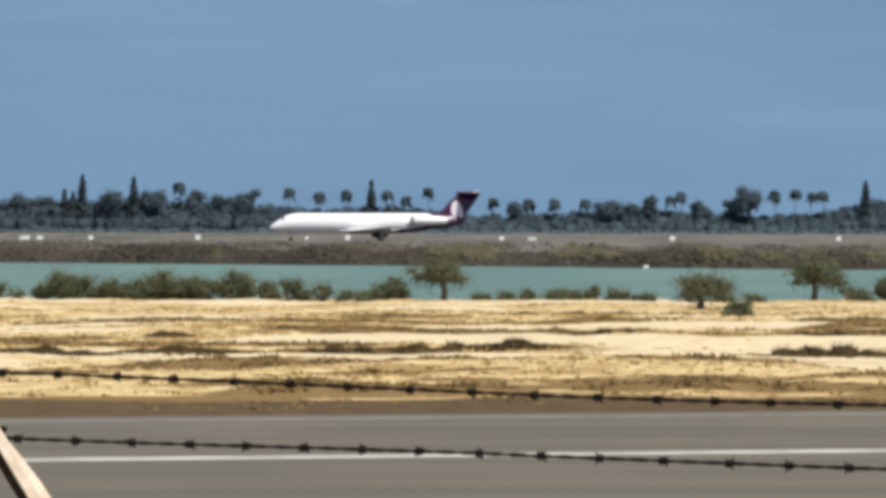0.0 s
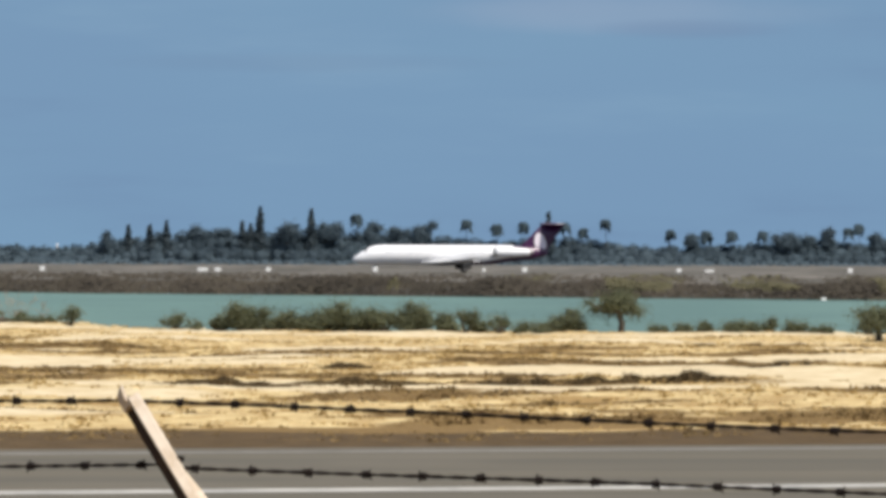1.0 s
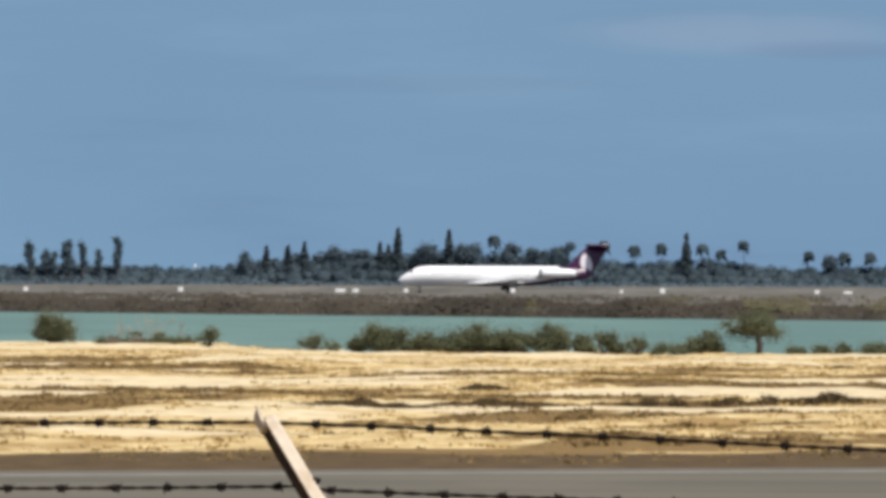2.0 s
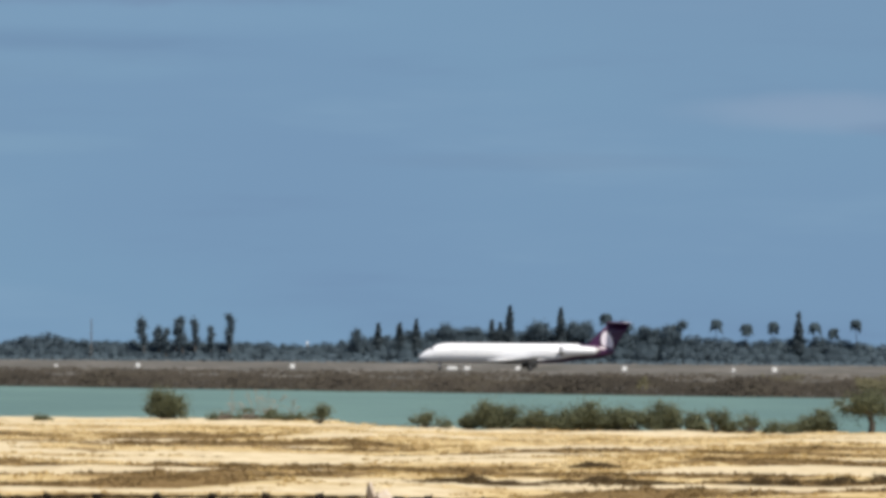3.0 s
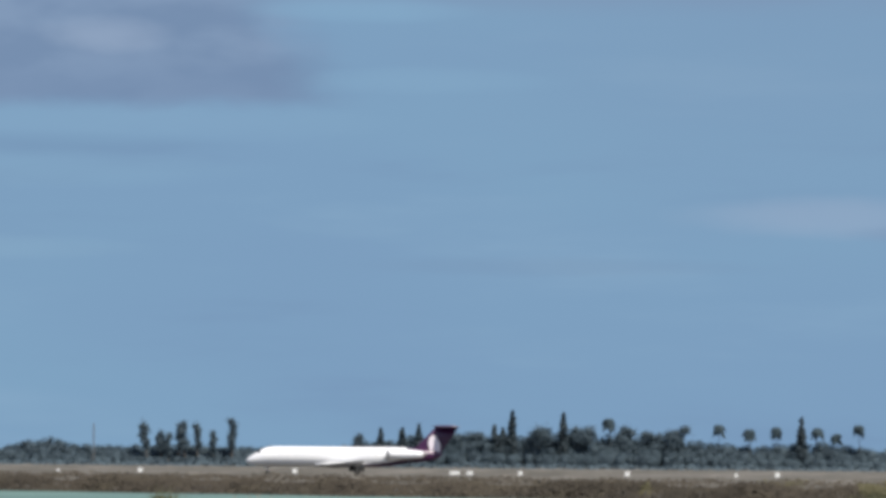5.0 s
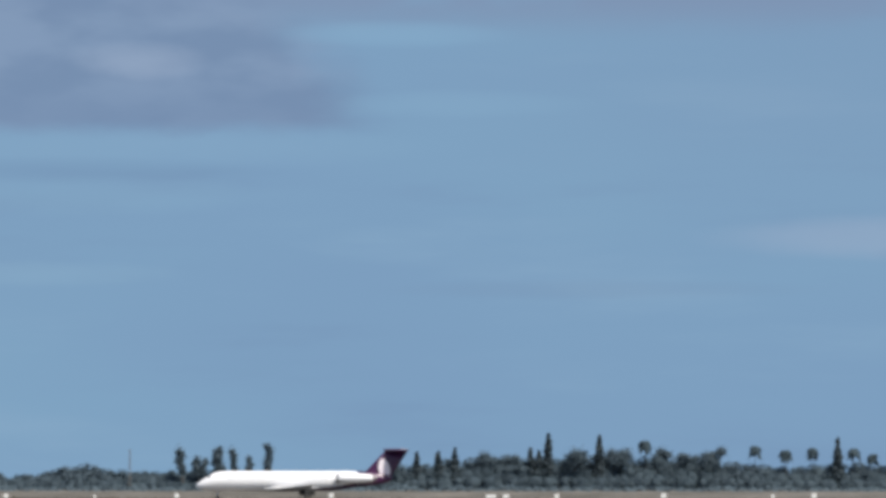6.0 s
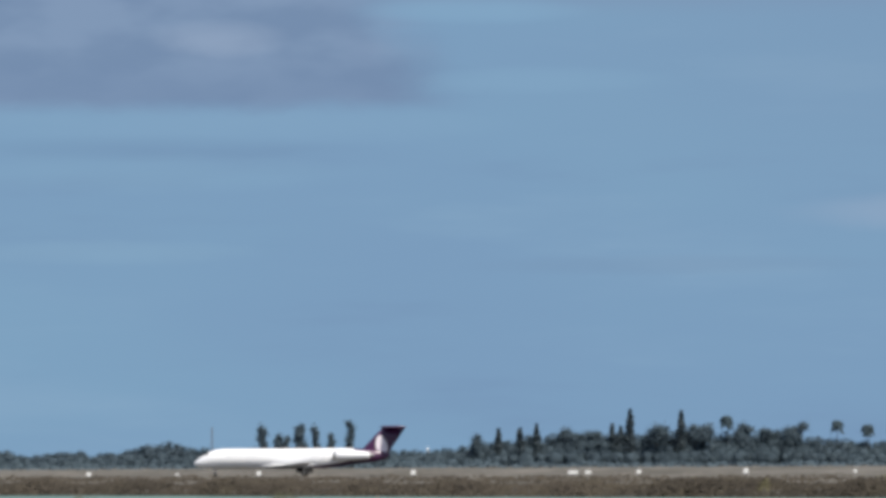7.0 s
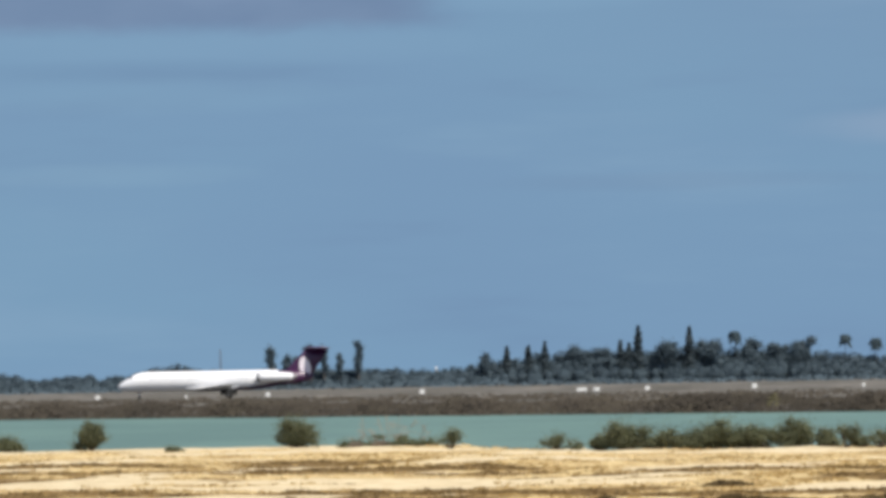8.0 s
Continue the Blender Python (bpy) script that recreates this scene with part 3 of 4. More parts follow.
        bm = bmesh.new()
        if front:
            block(bm, (x - 0.35, mid + 0.3, 1.05), (x + 0.35, mid + 0.34, 1.62), 0.01)
        else:
            # main doors are enlarged and blackened to stand for shade round the wheels
            block(bm, (x - 1.45, mid + 0.3, 0.62), (x + 1.25, mid + 0.34, 1.75), 0.01)
        part("gear_door", bm, M_GREY if front else M_TYRE, gear, "light grey open gear door" if front else "open gear door, blackened for the shade round the wheels")
        for y in ys:
            tyre = part("wheel", wheel_mesh(radius, width), M_TYRE, gear, "black rubber aircraft tyre")
            tyre.location = (x, y, radius)
            wheels.append((tyre, x, y, radius))
            hub = part("rim", hub_mesh(radius, width), M_METAL, gear, "bare metal wheel rim")
            hub.location = (x, y, radius)
            wheels.append((hub, x, y, radius))
    return plane, wheels


airliner, airliner_wheels = build_airliner()


# ---- trees of the far shore ----
TREE_Z = -0.35


def thing(name, at, label, category, group=""):
    ob = tagged(new(name), label, category, group)
    ob.location = at
    return ob


def build_pine(rng, at, height, spread):
    """A columnar island pine: whorls of short upswept branches round one straight trunk."""
    tree = thing("island_pine", at, "tall narrow dark island pine above the shore woodland", "tree", "island pines")
    bm = bmesh.new()
    tube(bm, [(0, 0, 0), (0.05, 0, height * 0.5), (0, 0, height * 0.98)], [0.35, 0.22, 0.03], 7)
    part("trunk", bm, M_BARK, tree)
    at = []
    for z in np.arange(height * 0.16, height, 0.42):
        k = (z / height - 0.16) / 0.84
        reach = spread * (1 - k) ** 0.55 * rng.uniform(0.75, 1.15)
        for a in rng.uniform(0, 6.28, 9):
            for r in np.arange(0.25, max(reach, 0.3), 0.36):
                at.append((r * math.cos(a), r * math.sin(a), z + 0.18 * r + rng.normal() * 0.08))
    at = np.array(at)
    v, f = leaf_quads(rng, at, 1.35)
    crown = from_arrays("crown", v, f, M_PINE_HAZE)
    crown.parent = tree


def build_palm(rng, at, height, reach):
    tree = thing("coconut_palm", at, "tall coconut palm with a bare trunk and drooping fronds", "palm", "coconut palms")
    lean = rng.normal(0, 0.045, 2) * height
    top = Vector((lean[0], lean[1], height - 0.6))
    bm = bmesh.new()
    tube(bm, [(0, 0, 0), (lean[0] * 0.2, lean[1] * 0.2, height * 0.3), (lean[0] * 0.55, lean[1] * 0.55, height * 0.65), top], [0.22, 0.14, 0.12, 0.11], 7)
    part("trunk", bm, M_PALMBARK, tree)
    bm = bmesh.new()
    for k in range(36):
        a, lift, size = rng.uniform(0, 6.28), rng.uniform(-0.7, 1.35), reach * rng.uniform(0.8, 1.1)
        out = Vector((math.cos(a), math.sin(a), 0))
        side = Vector((-math.sin(a), math.cos(a), 0))
        rows = []
        for s in np.linspace(0.0, 1.0, 7):
            p = top + out * (size * s * math.cos(lift * 0.6)) + Vector((0, 0, size * (math.sin(lift) * s - 1.15 * s * s)))
            w = 0.78 * math.sin(math.pi * min(0.97, 0.12 + 0.86 * s)) * reach / 2.4
            rows.append([bm.verts.new(p - side * w - Vector((0, 0, w * 0.7))), bm.verts.new(p), bm.verts.new(p + side * w - Vector((0, 0, w * 0.7)))])
        for r0, r1 in zip(rows, rows[1:]):
            bm.faces.new((r0[0], r0[1], r1[1], r1[0]))
            bm.faces.new((r0[1], r0[2], r1[2], r1[1]))
    part("crown", bm, M_PALM_HAZE, tree)


def build_broadleaf(rng, at, height, width, name="broadleaf_tree", label="broad tree in the shore woodland, leaves tinted haze blue", column=False):
    tree = thing(name, at, label, "tree", name.replace("_", " ") + "s")
    bm = bmesh.new()
    lean = rng.normal(0, 0.05) * height
    tube(bm, [(0, 0, 0), (lean * 0.4, 0, height * 0.35), (lean, 0, height * 0.8)], [0.4, 0.28, 0.08], 7)
    centres, radii = [], []
    lobes = 7 if column else 13
    for k in range(lobes):
        if column:
            z = height * (0.45 + 0.5 * k / (lobes - 1))
            c = (lean * z / height + rng.normal() * width * 0.14, rng.normal() * width * 0.12, z)
            r = width * 0.36 * rng.uniform(0.7, 1.2)
            radii.append((r, r, r * 1.3))
        else:
            a = rng.uniform(0, 6.28)
            d = rng.uniform(0.1, 0.36) * width
            c = (d * math.cos(a), d * math.sin(a), height * rng.uniform(0.48, 0.86))
            r = width * rng.uniform(0.10, 0.22)
            radii.append((r, r, min(r * 0.85, height - c[2])))
        centres.append(c)
        tube(bm, [(lean * 0.4, 0, height * 0.35), (c[0] * 0.5 + lean * 0.3, c[1] * 0.5, (height * 0.4 + c[2]) / 2), c], [0.14, 0.09, 0.03], 5)
    part("trunk", bm, M_BARK, tree, "grey trunk with forking limbs")
    v, f = leaf_cloud(rng, centres, radii, int(760 * width), 0.80, loose=0.75, toss=0.5)
    crown = from_arrays("crown", v, f, M_WOOD_HAZE)
    crown.parent = tree


def build_trees():
    rng = np.random.default_rng(4)
    y = 1700.0
    for x, h in ((20.0, 20.4), (38.3, 20.0), (123.6, 18.8), (303.4, 19.0)):
        build_pine(rng, (x, y + 3, TREE_Z), h, 2.5)
    for x, h in ((13.6, 15.3), (16.6, 14.2), (-27.2, 13.6), (-19.5, 14.0), (-13.5, 15.1)):
        build_pine(rng, (x, y + 3, TREE_Z), h, 2.3)
    palms = ((55.5, 18.1), (94.4, 16.2), (105.1, 14.6), (115.3, 15.5), (128.7, 15.3), (137.0, 13.3), (144.8, 16.4), (167.2, 12.8), (180.9, 12.4),
             (190.1, 12.5), (200.8, 12.5), (232.2, 13.6), (236.9, 15.1), (270.3, 15.8), (277.8, 16.2), (283.8, 15.2), (289.1, 15.5))
    for x, h in palms:
        build_palm(rng, (x, y + 6 + rng.uniform(-3, 3), TREE_Z), h, rng.uniform(2.5, 3.0))
    for x, h, w in ((-1.5, 15.4, 8.1), (7.6, 13.4, 6.1), (28.7, 15.3, 8.1), (43.8, 17.0, 9.1), (61.0, 15.7, 7.3), (70.1, 14.1, 6.1), (78.6, 16.1, 7.1),
                    (175.8, 11.4, 5.7), (209.6, 11.5, 8.1), (218.9, 11.1, 6.1), (225.0, 14.0, 5.7), (243.5, 13.7, 5.7), (260.0, 17.2, 9.1), (254.9, 12.7, 5.1)):
        build_broadleaf(rng, (x, y + 5 + rng.uniform(-3, 3), TREE_Z), h * 1.02, w * 1.35)
    for x, h, w in ((-110.6, 14.4, 2.8), (-105.6, 11.3, 3.0), (-103.0, 10.9, 2.8), (-99.7, 15.0, 2.9), (-96.8, 14.7, 2.7), (-92.6, 14.4, 2.4), (-86.9, 11.4, 2.4), (-80.3, 16.1, 3.2), (-35.3, 11.0, 3.0)):
        build_broadleaf(rng, (x, y, TREE_Z), h, w * 1.1, "ironwood_tree", "slender windswept ironwood tree standing above the woodland", column=True)


WOOD_TOP = ((-320, 6.0), (-260, 6.5), (-208.9, 7.2), (-196.7, 4.5), (-188.6, 5.6), (-180.4, 7.0), (-174.3, 4.5), (-162, 6.8), (-154.7, 7.8), (-145.6, 9.4),
            (-136.5, 7.0), (-102.1, 7.1), (-73.8, 6.8), (-53.5, 5.8), (-37.3, 7.7), (-21.2, 10.2), (-9.5, 11.0), (2.5, 12.6), (22.6, 11.5), (48.8, 11.6),
            (73.1, 11.7), (83.2, 9.7), (97.4, 9.1), (109.6, 8.5), (132.0, 9.8), (144.2, 8.2), (158.5, 6.7), (172.8, 6.7), (203.5, 8.0), (215.8, 9.5),
            (226.1, 8.9), (250.8, 7.0), (285.9, 7.5), (294.1, 9.8), (302.4, 11.8), (312, 13.5), (340, 11.0), (420, 9.0))


def build_woodland():
    """The closed belt of trees: overlapping crowns in three ranks under an uneven top."""
    rng = np.random.default_rng(9)
    tx, tz = zip(*WOOD_TOP)
    centres, radii, bodies, body_radii = [], [], [], []
    for back, share, gap in ((6.0, 1.0, 2.1), (2.0, 0.74, 2.6), (-2.0, 0.46, 3.0)):
        for x in np.arange(-325, 425, gap):
            x = x + rng.normal() * 0.7
            top = float(np.interp(x, tx, tz)) * share * rng.uniform(0.92, 1.10)
            wide, y = rng.uniform(1.8, 3.4), 1702 + back + rng.uniform(-1.0, 1.0)
            tall = min(wide * rng.uniform(0.75, 1.0), top * 0.5)
            centres.append((x, y, top - tall))
            radii.append((wide, wide, tall))
            for _ in range(3):
                r = rng.uniform(0.5, 1.1)
                a = rng.uniform(0, math.pi)
                centres.append((x + wide * 0.85 * math.cos(a), y - rng.uniform(0, 1.5), top - tall + tall * 0.75 * math.sin(a)))
                radii.append((r, r, r * 0.8))
            bodies.append((x, y + 0.4, top * 0.42))
            body_radii.append((wide * 1.05, wide * 0.8, top * 0.5))
    v, f = leaf_cloud(rng, centres, radii, 250000, 0.62, shell=0.7, toss=0.3)
    # solid lumps added under the leaves to fill gaps and even out the shading
    bm = bmesh.new()
    bmesh.ops.create_icosphere(bm, subdivisions=2, radius=1.0)
    bm.verts.ensure_lookup_table()
    ball = np.array([p.co[:] for p in bm.verts])
    tris = np.array([[p.index for p in q.verts] for q in bm.faces])
    bm.free()
    n = len(bodies)
    lumps = ball[None] * rng.uniform(0.84, 1.0, (n, len(ball), 1)) * np.array(body_radii)[:, None] + np.array(bodies)[:, None]
    quads = tris[None] + len(ball) * np.arange(n)[:, None, None]
    lumps, quads = lumps.reshape(-1, 3), quads.reshape(-1, 3)
    leaves = len(f) * 2
    f = np.concatenate([np.stack([f[:, 0], f[:, 1], f[:, 2]], axis=1), np.stack([f[:, 0], f[:, 2], f[:, 3]], axis=1), quads + len(v)])
    v = np.concatenate([v, lumps])
    v[:, 2] += TREE_Z
    wood = from_arrays("woodland", v, f, M_WOOD_HAZE)
    wood.data.polygons.foreach_set("use_smooth", np.arange(len(f)) >= leaves)
    tagged(wood, "dense belt of trees along the far shore, tinted haze blue", "woods", kind="stuff")
    # low brush in front of it
    x = rng.uniform(-300, 400, 9000)
    at = np.stack([x, 1560 + rng.uniform(-50, 50, 9000), TREE_Z + rng.uniform(0, 1.0, 9000) * (1.3 + 0.8 * rough_field(x, x * 0, 25.0, 41))], axis=1)
    v, f = leaf_quads(rng, at, 1.4, np.array((0, -0.2, 0.8)) + rng.normal(size=(9000, 3)) * 0.4)
    tagged(from_arrays("shore_brush", v, f, M_WOOD_HAZE), "low brush before the far woodland, tinted haze blue", "bushes", kind="stuff")


build_woodland()
build_trees()


def build_mast():
    mast = thing("lattice_mast", (-129.5, 1695, TREE_Z), "thin grey lattice mast beyond the far shore", "mast")
    for k, (sx, sy) in enumerate(((-1, -1), (1, -1), (1, 1), (-1, 1))):
        bm = bmesh.new()
        tube(bm, [(0.35 * sx, 0.35 * sy, 0), (0.18 * sx, 0.18 * sy, 14.6)], 0.07, 6)
        part("leg", bm, M_BARK, mast)
    for k in range(11):
        bm = bmesh.new()
        z, w = 1.2 * k + 0.6, 0.35 - 0.0115 * (1.2 * k + 0.6)
        for a, b in (((-1, -1), (1, -1)), ((1, -1), (1, 1)), ((1, 1), (-1, 1)), ((-1, 1), (-1, -1))):
            tube(bm, [(a[0] * w, a[1] * w, z), (b[0] * w, b[1] * w, z + 0.9)], 0.04, 5)
        part("bracing", bm, M_BARK, mast)


build_mast()


# ---- far bank and airfield ----
def build_far_bank():
    rng = np.random.default_rng(17)
    n = 150000
    x = rng.uniform(-140, 150, n)
    s = np.where(rng.uniform(0, 1, n) < 0.7, rng.uniform(-3.5, 11, n), rng.uniform(0, 260, n))
    y = far_shore(x) + s
    clump = rough_field(x, y * 0.25, 12.0, 51, 2)
    keep = (s < 9 + 3.5 * clump) | (clump > 0.25)
    x, y, s, clump = x[keep], y[keep], s[keep], clump[keep]
    # olive bushes grow among the brown scrub, most of them at one end of the bank
    green = rough_field(x, y * 0.12, 11.0, 57, 2) > 1.02 - 0.92 * smoothstep(x, 5.0, 55.0)
    green &= (s > 2.0) & (s < 120)
    tall = 0.10 + 0.62 * np.clip(clump + 0.2, 0, 1) * np.where(green, 1.35, 0.8)
    z = ground_height(x, y) + rng.uniform(0, 1, len(x)) ** 1.2 * tall
    for name, pick, mat, label in (("bank_scrub", ~green, M_SCRUB, "low brown scrub covering the far lagoon bank"), ("olive_scrub", green, M_OLIVE, "low olive green bushes on the far lagoon bank")):
        at = np.stack([x[pick], y[pick], z[pick]], axis=1)
        v, f = leaf_quads(rng, at, 0.55, np.array((0, -0.3, 0.7)) + rng.normal(size=at.shape) * 0.25)
        tagged(from_arrays(name, v, f, mat), label, "scrub", kind="stuff")
    # riprap along the water
    n = 1500
    x = rng.uniform(-140, 150, n)
    y = far_shore(x) + rng.uniform(-4.5, 3.0, n)
    z = ground_height(x, y)
    base = np.array([(1, 0, 0), (0, 1, 0), (-1, 0, 0), (0, -1, 0), (0, 0, 1), (0, 0, -1)], float)
    tri = np.array([(0, 1, 4), (1, 2, 4), (2, 3, 4), (3, 0, 4), (1, 0, 5), (2, 1, 5), (3, 2, 5), (0, 3, 5)])
    v = base[None] * rng.uniform(0.12, 0.32, (n, 1, 3)) * rng.uniform(0.7, 1.2, (n, 6, 1)) + np.stack([x, y, z], axis=1)[:, None]
    f = tri[None] + 6 * np.arange(n)[:, None, None]
    tagged(from_arrays("bank_rocks", v.reshape(-1, 3), f.reshape(-1, 3), M_ROCK), "dark boulders lining the far water's edge", "rocks", kind="stuff")


def build_marker(x, y, wide, high, label):
    z = float(ground_height(np.array(x), np.array(y)))
    sign = thing("runway_marker", (x, y, z), label, "runway marker", "runway markers")
    bm = bmesh.new()
    block(bm, (-wide / 2, -0.12, 0.22), (wide / 2, 0.12, 0.22 + high), 0.03)
    part("panel", bm, M_MARK, sign)
    for s in (-1, 1):
        bm = bmesh.new()
        tube(bm, [(s * wide * 0.3, 0, -0.1), (s * wide * 0.3, 0, 0.24)], 0.04, 6)
        part("leg", bm, M_METAL, sign)


def build_airfield():
    for x, w, h in ((-86.6, 0.9, 0.9), (-70.8, 0.5, 0.6), (-56.2, 0.9, 1.0), (-28.7, 1.0, 1.1), (-0.3, 2.1, 0.8), (2.4, 1.3, 0.8), (11.4, 0.9, 0.9), (30.4, 1.0, 1.1),
                    (49.8, 0.6, 0.8), (57.1, 1.0, 1.1), (84.7, 1.0, 0.9), (90.2, 1.8, 0.6), (115.5, 1.0, 1.0), (145.7, 1.0, 1.0)):
        build_marker(x, 845.0, w * 0.85, h * 0.75, "white runway marker board on short legs" if w > 1.2 else "small white runway edge marker on short legs")
    build_marker(56.0, 427.3, 0.45, 0.7, "small white marker by the water's edge")


build_far_bank()
build_airfield()


# ---- near bank shrubs ----
def on_bank(x, y):
    """Keeps what stands on the bank off the water."""
    return min(y, float(near_shore(np.array(x))) - 0.3)


def build_shrub(rng, x, y, height, width, kind="full", lean=0.0):
    """full: a dense rounded bush; tree: a crown lifted on a crooked stem; dome: a sparse low dome; low: a creeping mat with upright shoots."""
    y = on_bank(x, y)
    z = float(ground_height(np.array(x), np.array(y))) - 0.03
    label = {"full": "dense olive green bush on the lagoon bank", "tree": "small flat-crowned thorn tree on the lagoon bank",
             "dome": "sparse drooping green shrub on the lagoon bank", "low": "low dark green shore plants on the lagoon bank"}[kind]
    shrub = thing("shrub", (x, y, z), label, "shrub", "bank shrubs")
    bm = bmesh.new()
    centres, radii = [], []
    for k in range(6 + int(width * 4)):
        a = rng.uniform(0, 6.28)
        d = rng.uniform(0.05, 0.40) * width
        low, high = {"full": (0.18, 0.80), "tree": (0.45, 0.86), "dome": (0.35, 0.75), "low": (0.1, 0.6)}[kind]
        shape = math.sqrt(max(0.1, 1 - (d / width / 0.46) ** 2))
        c = Vector((d * math.cos(a) + lean * width, d * math.sin(a) * 0.8, height * (low + (high - low) * rng.uniform(0, 1) * (1.0 if kind == "full" else shape))))
        if kind == "full":
            c.z *= 0.45 + 0.55 * shape
        fork = Vector((lean * width * 0.3, 0, height * 0.42)) if kind == "tree" else Vector((0.05 * math.cos(a), 0.05 * math.sin(a), 0))
        tube(bm, [fork, fork.lerp(c, 0.5) + Vector((0, 0, -0.04 * height)), c], [0.035, 0.022, 0.008], 5)
        for _ in range(3):
            tip = c + Vector(rng.normal(size=3) * 0.12 * height + (0, 0, 0.08 * height))
            tube(bm, [c * 0.8 if kind != "tree" else fork.lerp(c, 0.8), tip], [0.010, 0.004], 4)
        centres.append(c)
        r = rng.uniform(0.10, 0.20) * width
        radii.append((r, r, max(0.06, min(r * (0.7 if kind == "tree" else 0.85), (height - c.z) * 1.1))))
    if kind == "tree":
        tube(bm, [(0, 0, -0.1), (0.05, 0, height * 0.2), (lean * width * 0.3, 0, height * 0.44)], [0.14, 0.11, 0.07], 7)
    part("trunk", bm, M_TWIG, shrub, "grey twisted stems")
    many = {"full": 2300, "tree": 2000, "dome": 1200, "low": 3000}[kind]
    v, f = leaf_cloud(rng, centres, radii, int(many * width * max(height, 0.4)), 0.080, shell=0.0, loose=0.88)
    crown = from_arrays("crown", v, f, M_SHRUB)
    crown.parent = shrub
    if kind == "full":
        # a thick dark heart of foliage
        v, f = leaf_cloud(rng, [(0, 0, height * 0.34)], [(width * 0.36, width * 0.3, height * 0.30)], int(900 * width * height), 0.10, shell=0.2, toss=0.9)
        heart = from_arrays("inner_foliage", v, f, M_SHRUB)
        heart.parent = shrub


def build_shrubs():
    rng = np.random.default_rng(23)
    for x, y, h, w in ((1.5, 171, 1.30, 2.0), (2.6, 172, 0.80, 1.3), (3.6, 170, 0.95, 2.2), (4.7, 171, 1.22, 2.4), (5.8, 170, 0.98, 1.9), (7.5, 170, 1.28, 2.1), (13.0, 170, 0.95, 1.8), (9.9, 171, 0.62, 0.8),
                       (31.2, 170, 1.42, 1.5), (34.5, 170, 1.0, 2.0), (-11.8, 193, 1.36, 2.2), (-23.6, 194, 0.74, 1.7), (21.0, 139, 0.74, 1.15), (0.6, 172, 0.85, 1.2), (8.6, 169, 0.80, 1.1), (-20.3, 195, 1.60, 1.4)):
        build_shrub(rng, x, y, h, w)
    for x, y, h, w, lean in ((14.9, 170, 1.66, 2.5, -0.10), (22.1, 155, 1.22, 2.6, 0.0), (28.4, 170, 1.64, 2.5, 0.0)):
        build_shrub(rng, x, y, h, w, "tree", lean)
    for x, y, h, w in ((-5.1, 182, 0.90, 1.6), (-1.05, 179, 0.72, 1.6), (9.4, 171, 1.05, 1.5), (10.6, 170, 0.75, 1.3), (23.6, 168, 0.8, 1.5), (-0.2, 175, 0.45, 0.9), (6.5, 172, 0.95, 1.6), (29.8, 170, 0.7, 1.4), (12.2, 171, 0.5, 1.2)):
        build_shrub(rng, x, y, h, w, "dome")
    for x, y, h, w in ((11.4, 170, 0.45, 0.9), (12.0, 169, 0.30, 0.8), (16.3, 170, 0.34, 0.8), (17.2, 170, 0.36, 0.9), (18.0, 170, 0.62, 0.7), (18.8, 169, 0.42, 1.0), (19.6, 170, 0.50, 1.0),
                       (20.4, 170, 0.62, 0.7), (21.2, 169, 0.46, 1.1), (22.2, 169, 0.36, 1.0), (24.8, 169, 0.40, 1.0), (26.0, 169, 0.30, 0.9), (30.0, 169, 0.34, 1.0), (-16.2, 187, 0.26, 0.8), (-9.6, 193, 0.34, 1.0), (-8.5, 192, 0.26, 1.2), (-7.3, 191, 0.30, 1.2), (-6.3, 189, 0.30, 1.1)):
        build_shrub(rng, x, y, h * 1.25, w * 1.3, "low")


build_shrubs()


# ---- the dead shrub and driftwood on the bank, the beacon beyond ----
def build_dead_shrub(rng, x, y):
    """Bleached bare branches with a few dark tufts left."""
    y = on_bank(x, y)
    z = float(ground_height(np.array(x), np.array(y))) - 0.03
    shrub = thing("dead_shrub", (x, y, z), "bleached leafless shrub with few dark tufts on the bank", "shrub")
    tips = [(-1.35, 0.75), (-1.2, 1.20), (-0.85, 0.80), (-0.6, 1.15), (-0.25, 1.28), (0.05, 1.0), (0.3, 1.22), (0.55, 0.85), (0.95, 1.12), (1.25, 0.9), (1.5, 0.6), (-1.7, 0.4)]
    for tx, tz in tips:
        bm = bmesh.new()
        foot = Vector((tx * 0.75 + rng.normal() * 0.2, rng.normal() * 0.2, 0))
        top = Vector((tx, rng.normal() * 0.3, tz))
        mid = foot.lerp(top, 0.55) + Vector((rng.normal() * 0.06, 0, -0.03))
        tube(bm, [foot, mid, top], [0.018, 0.012, 0.009], 5)
        for _ in range(14):
            a = mid.lerp(top, rng.uniform(-0.6, 0.9))
            tube(bm, [a, a + Vector((rng.normal() * 0.18, rng.normal() * 0.12, rng.uniform(0.0, 0.22)))], [0.008, 0.005], 4)
        tube(bm, [top - Vector((0, 0, 0.08)), top + Vector((0.01, 0, 0.02))], [0.020, 0.018], 6)
        part("branch", bm, M_PALE, shrub)
    tufts = ((-0.55, 0.46, 0.36, 0.09), (0.45, 0.42, 0.22, 0.08), (-1.45, 0.20, 0.42, 0.12), (0.2, 0.14, 0.8, 0.10), (-0.5, 0.12, 0.5, 0.10), (1.3, 0.16, 0.6, 0.12))
    v, f = leaf_cloud(rng, [(x, 0, z) for x, z, w, h in tufts], [(w, 0.25, h) for x, z, w, h in tufts], 4200, 0.075, shell=0.0, loose=0.6)
    crown = from_arrays("crown", v, f, M_SHRUB)
    crown.parent = shrub


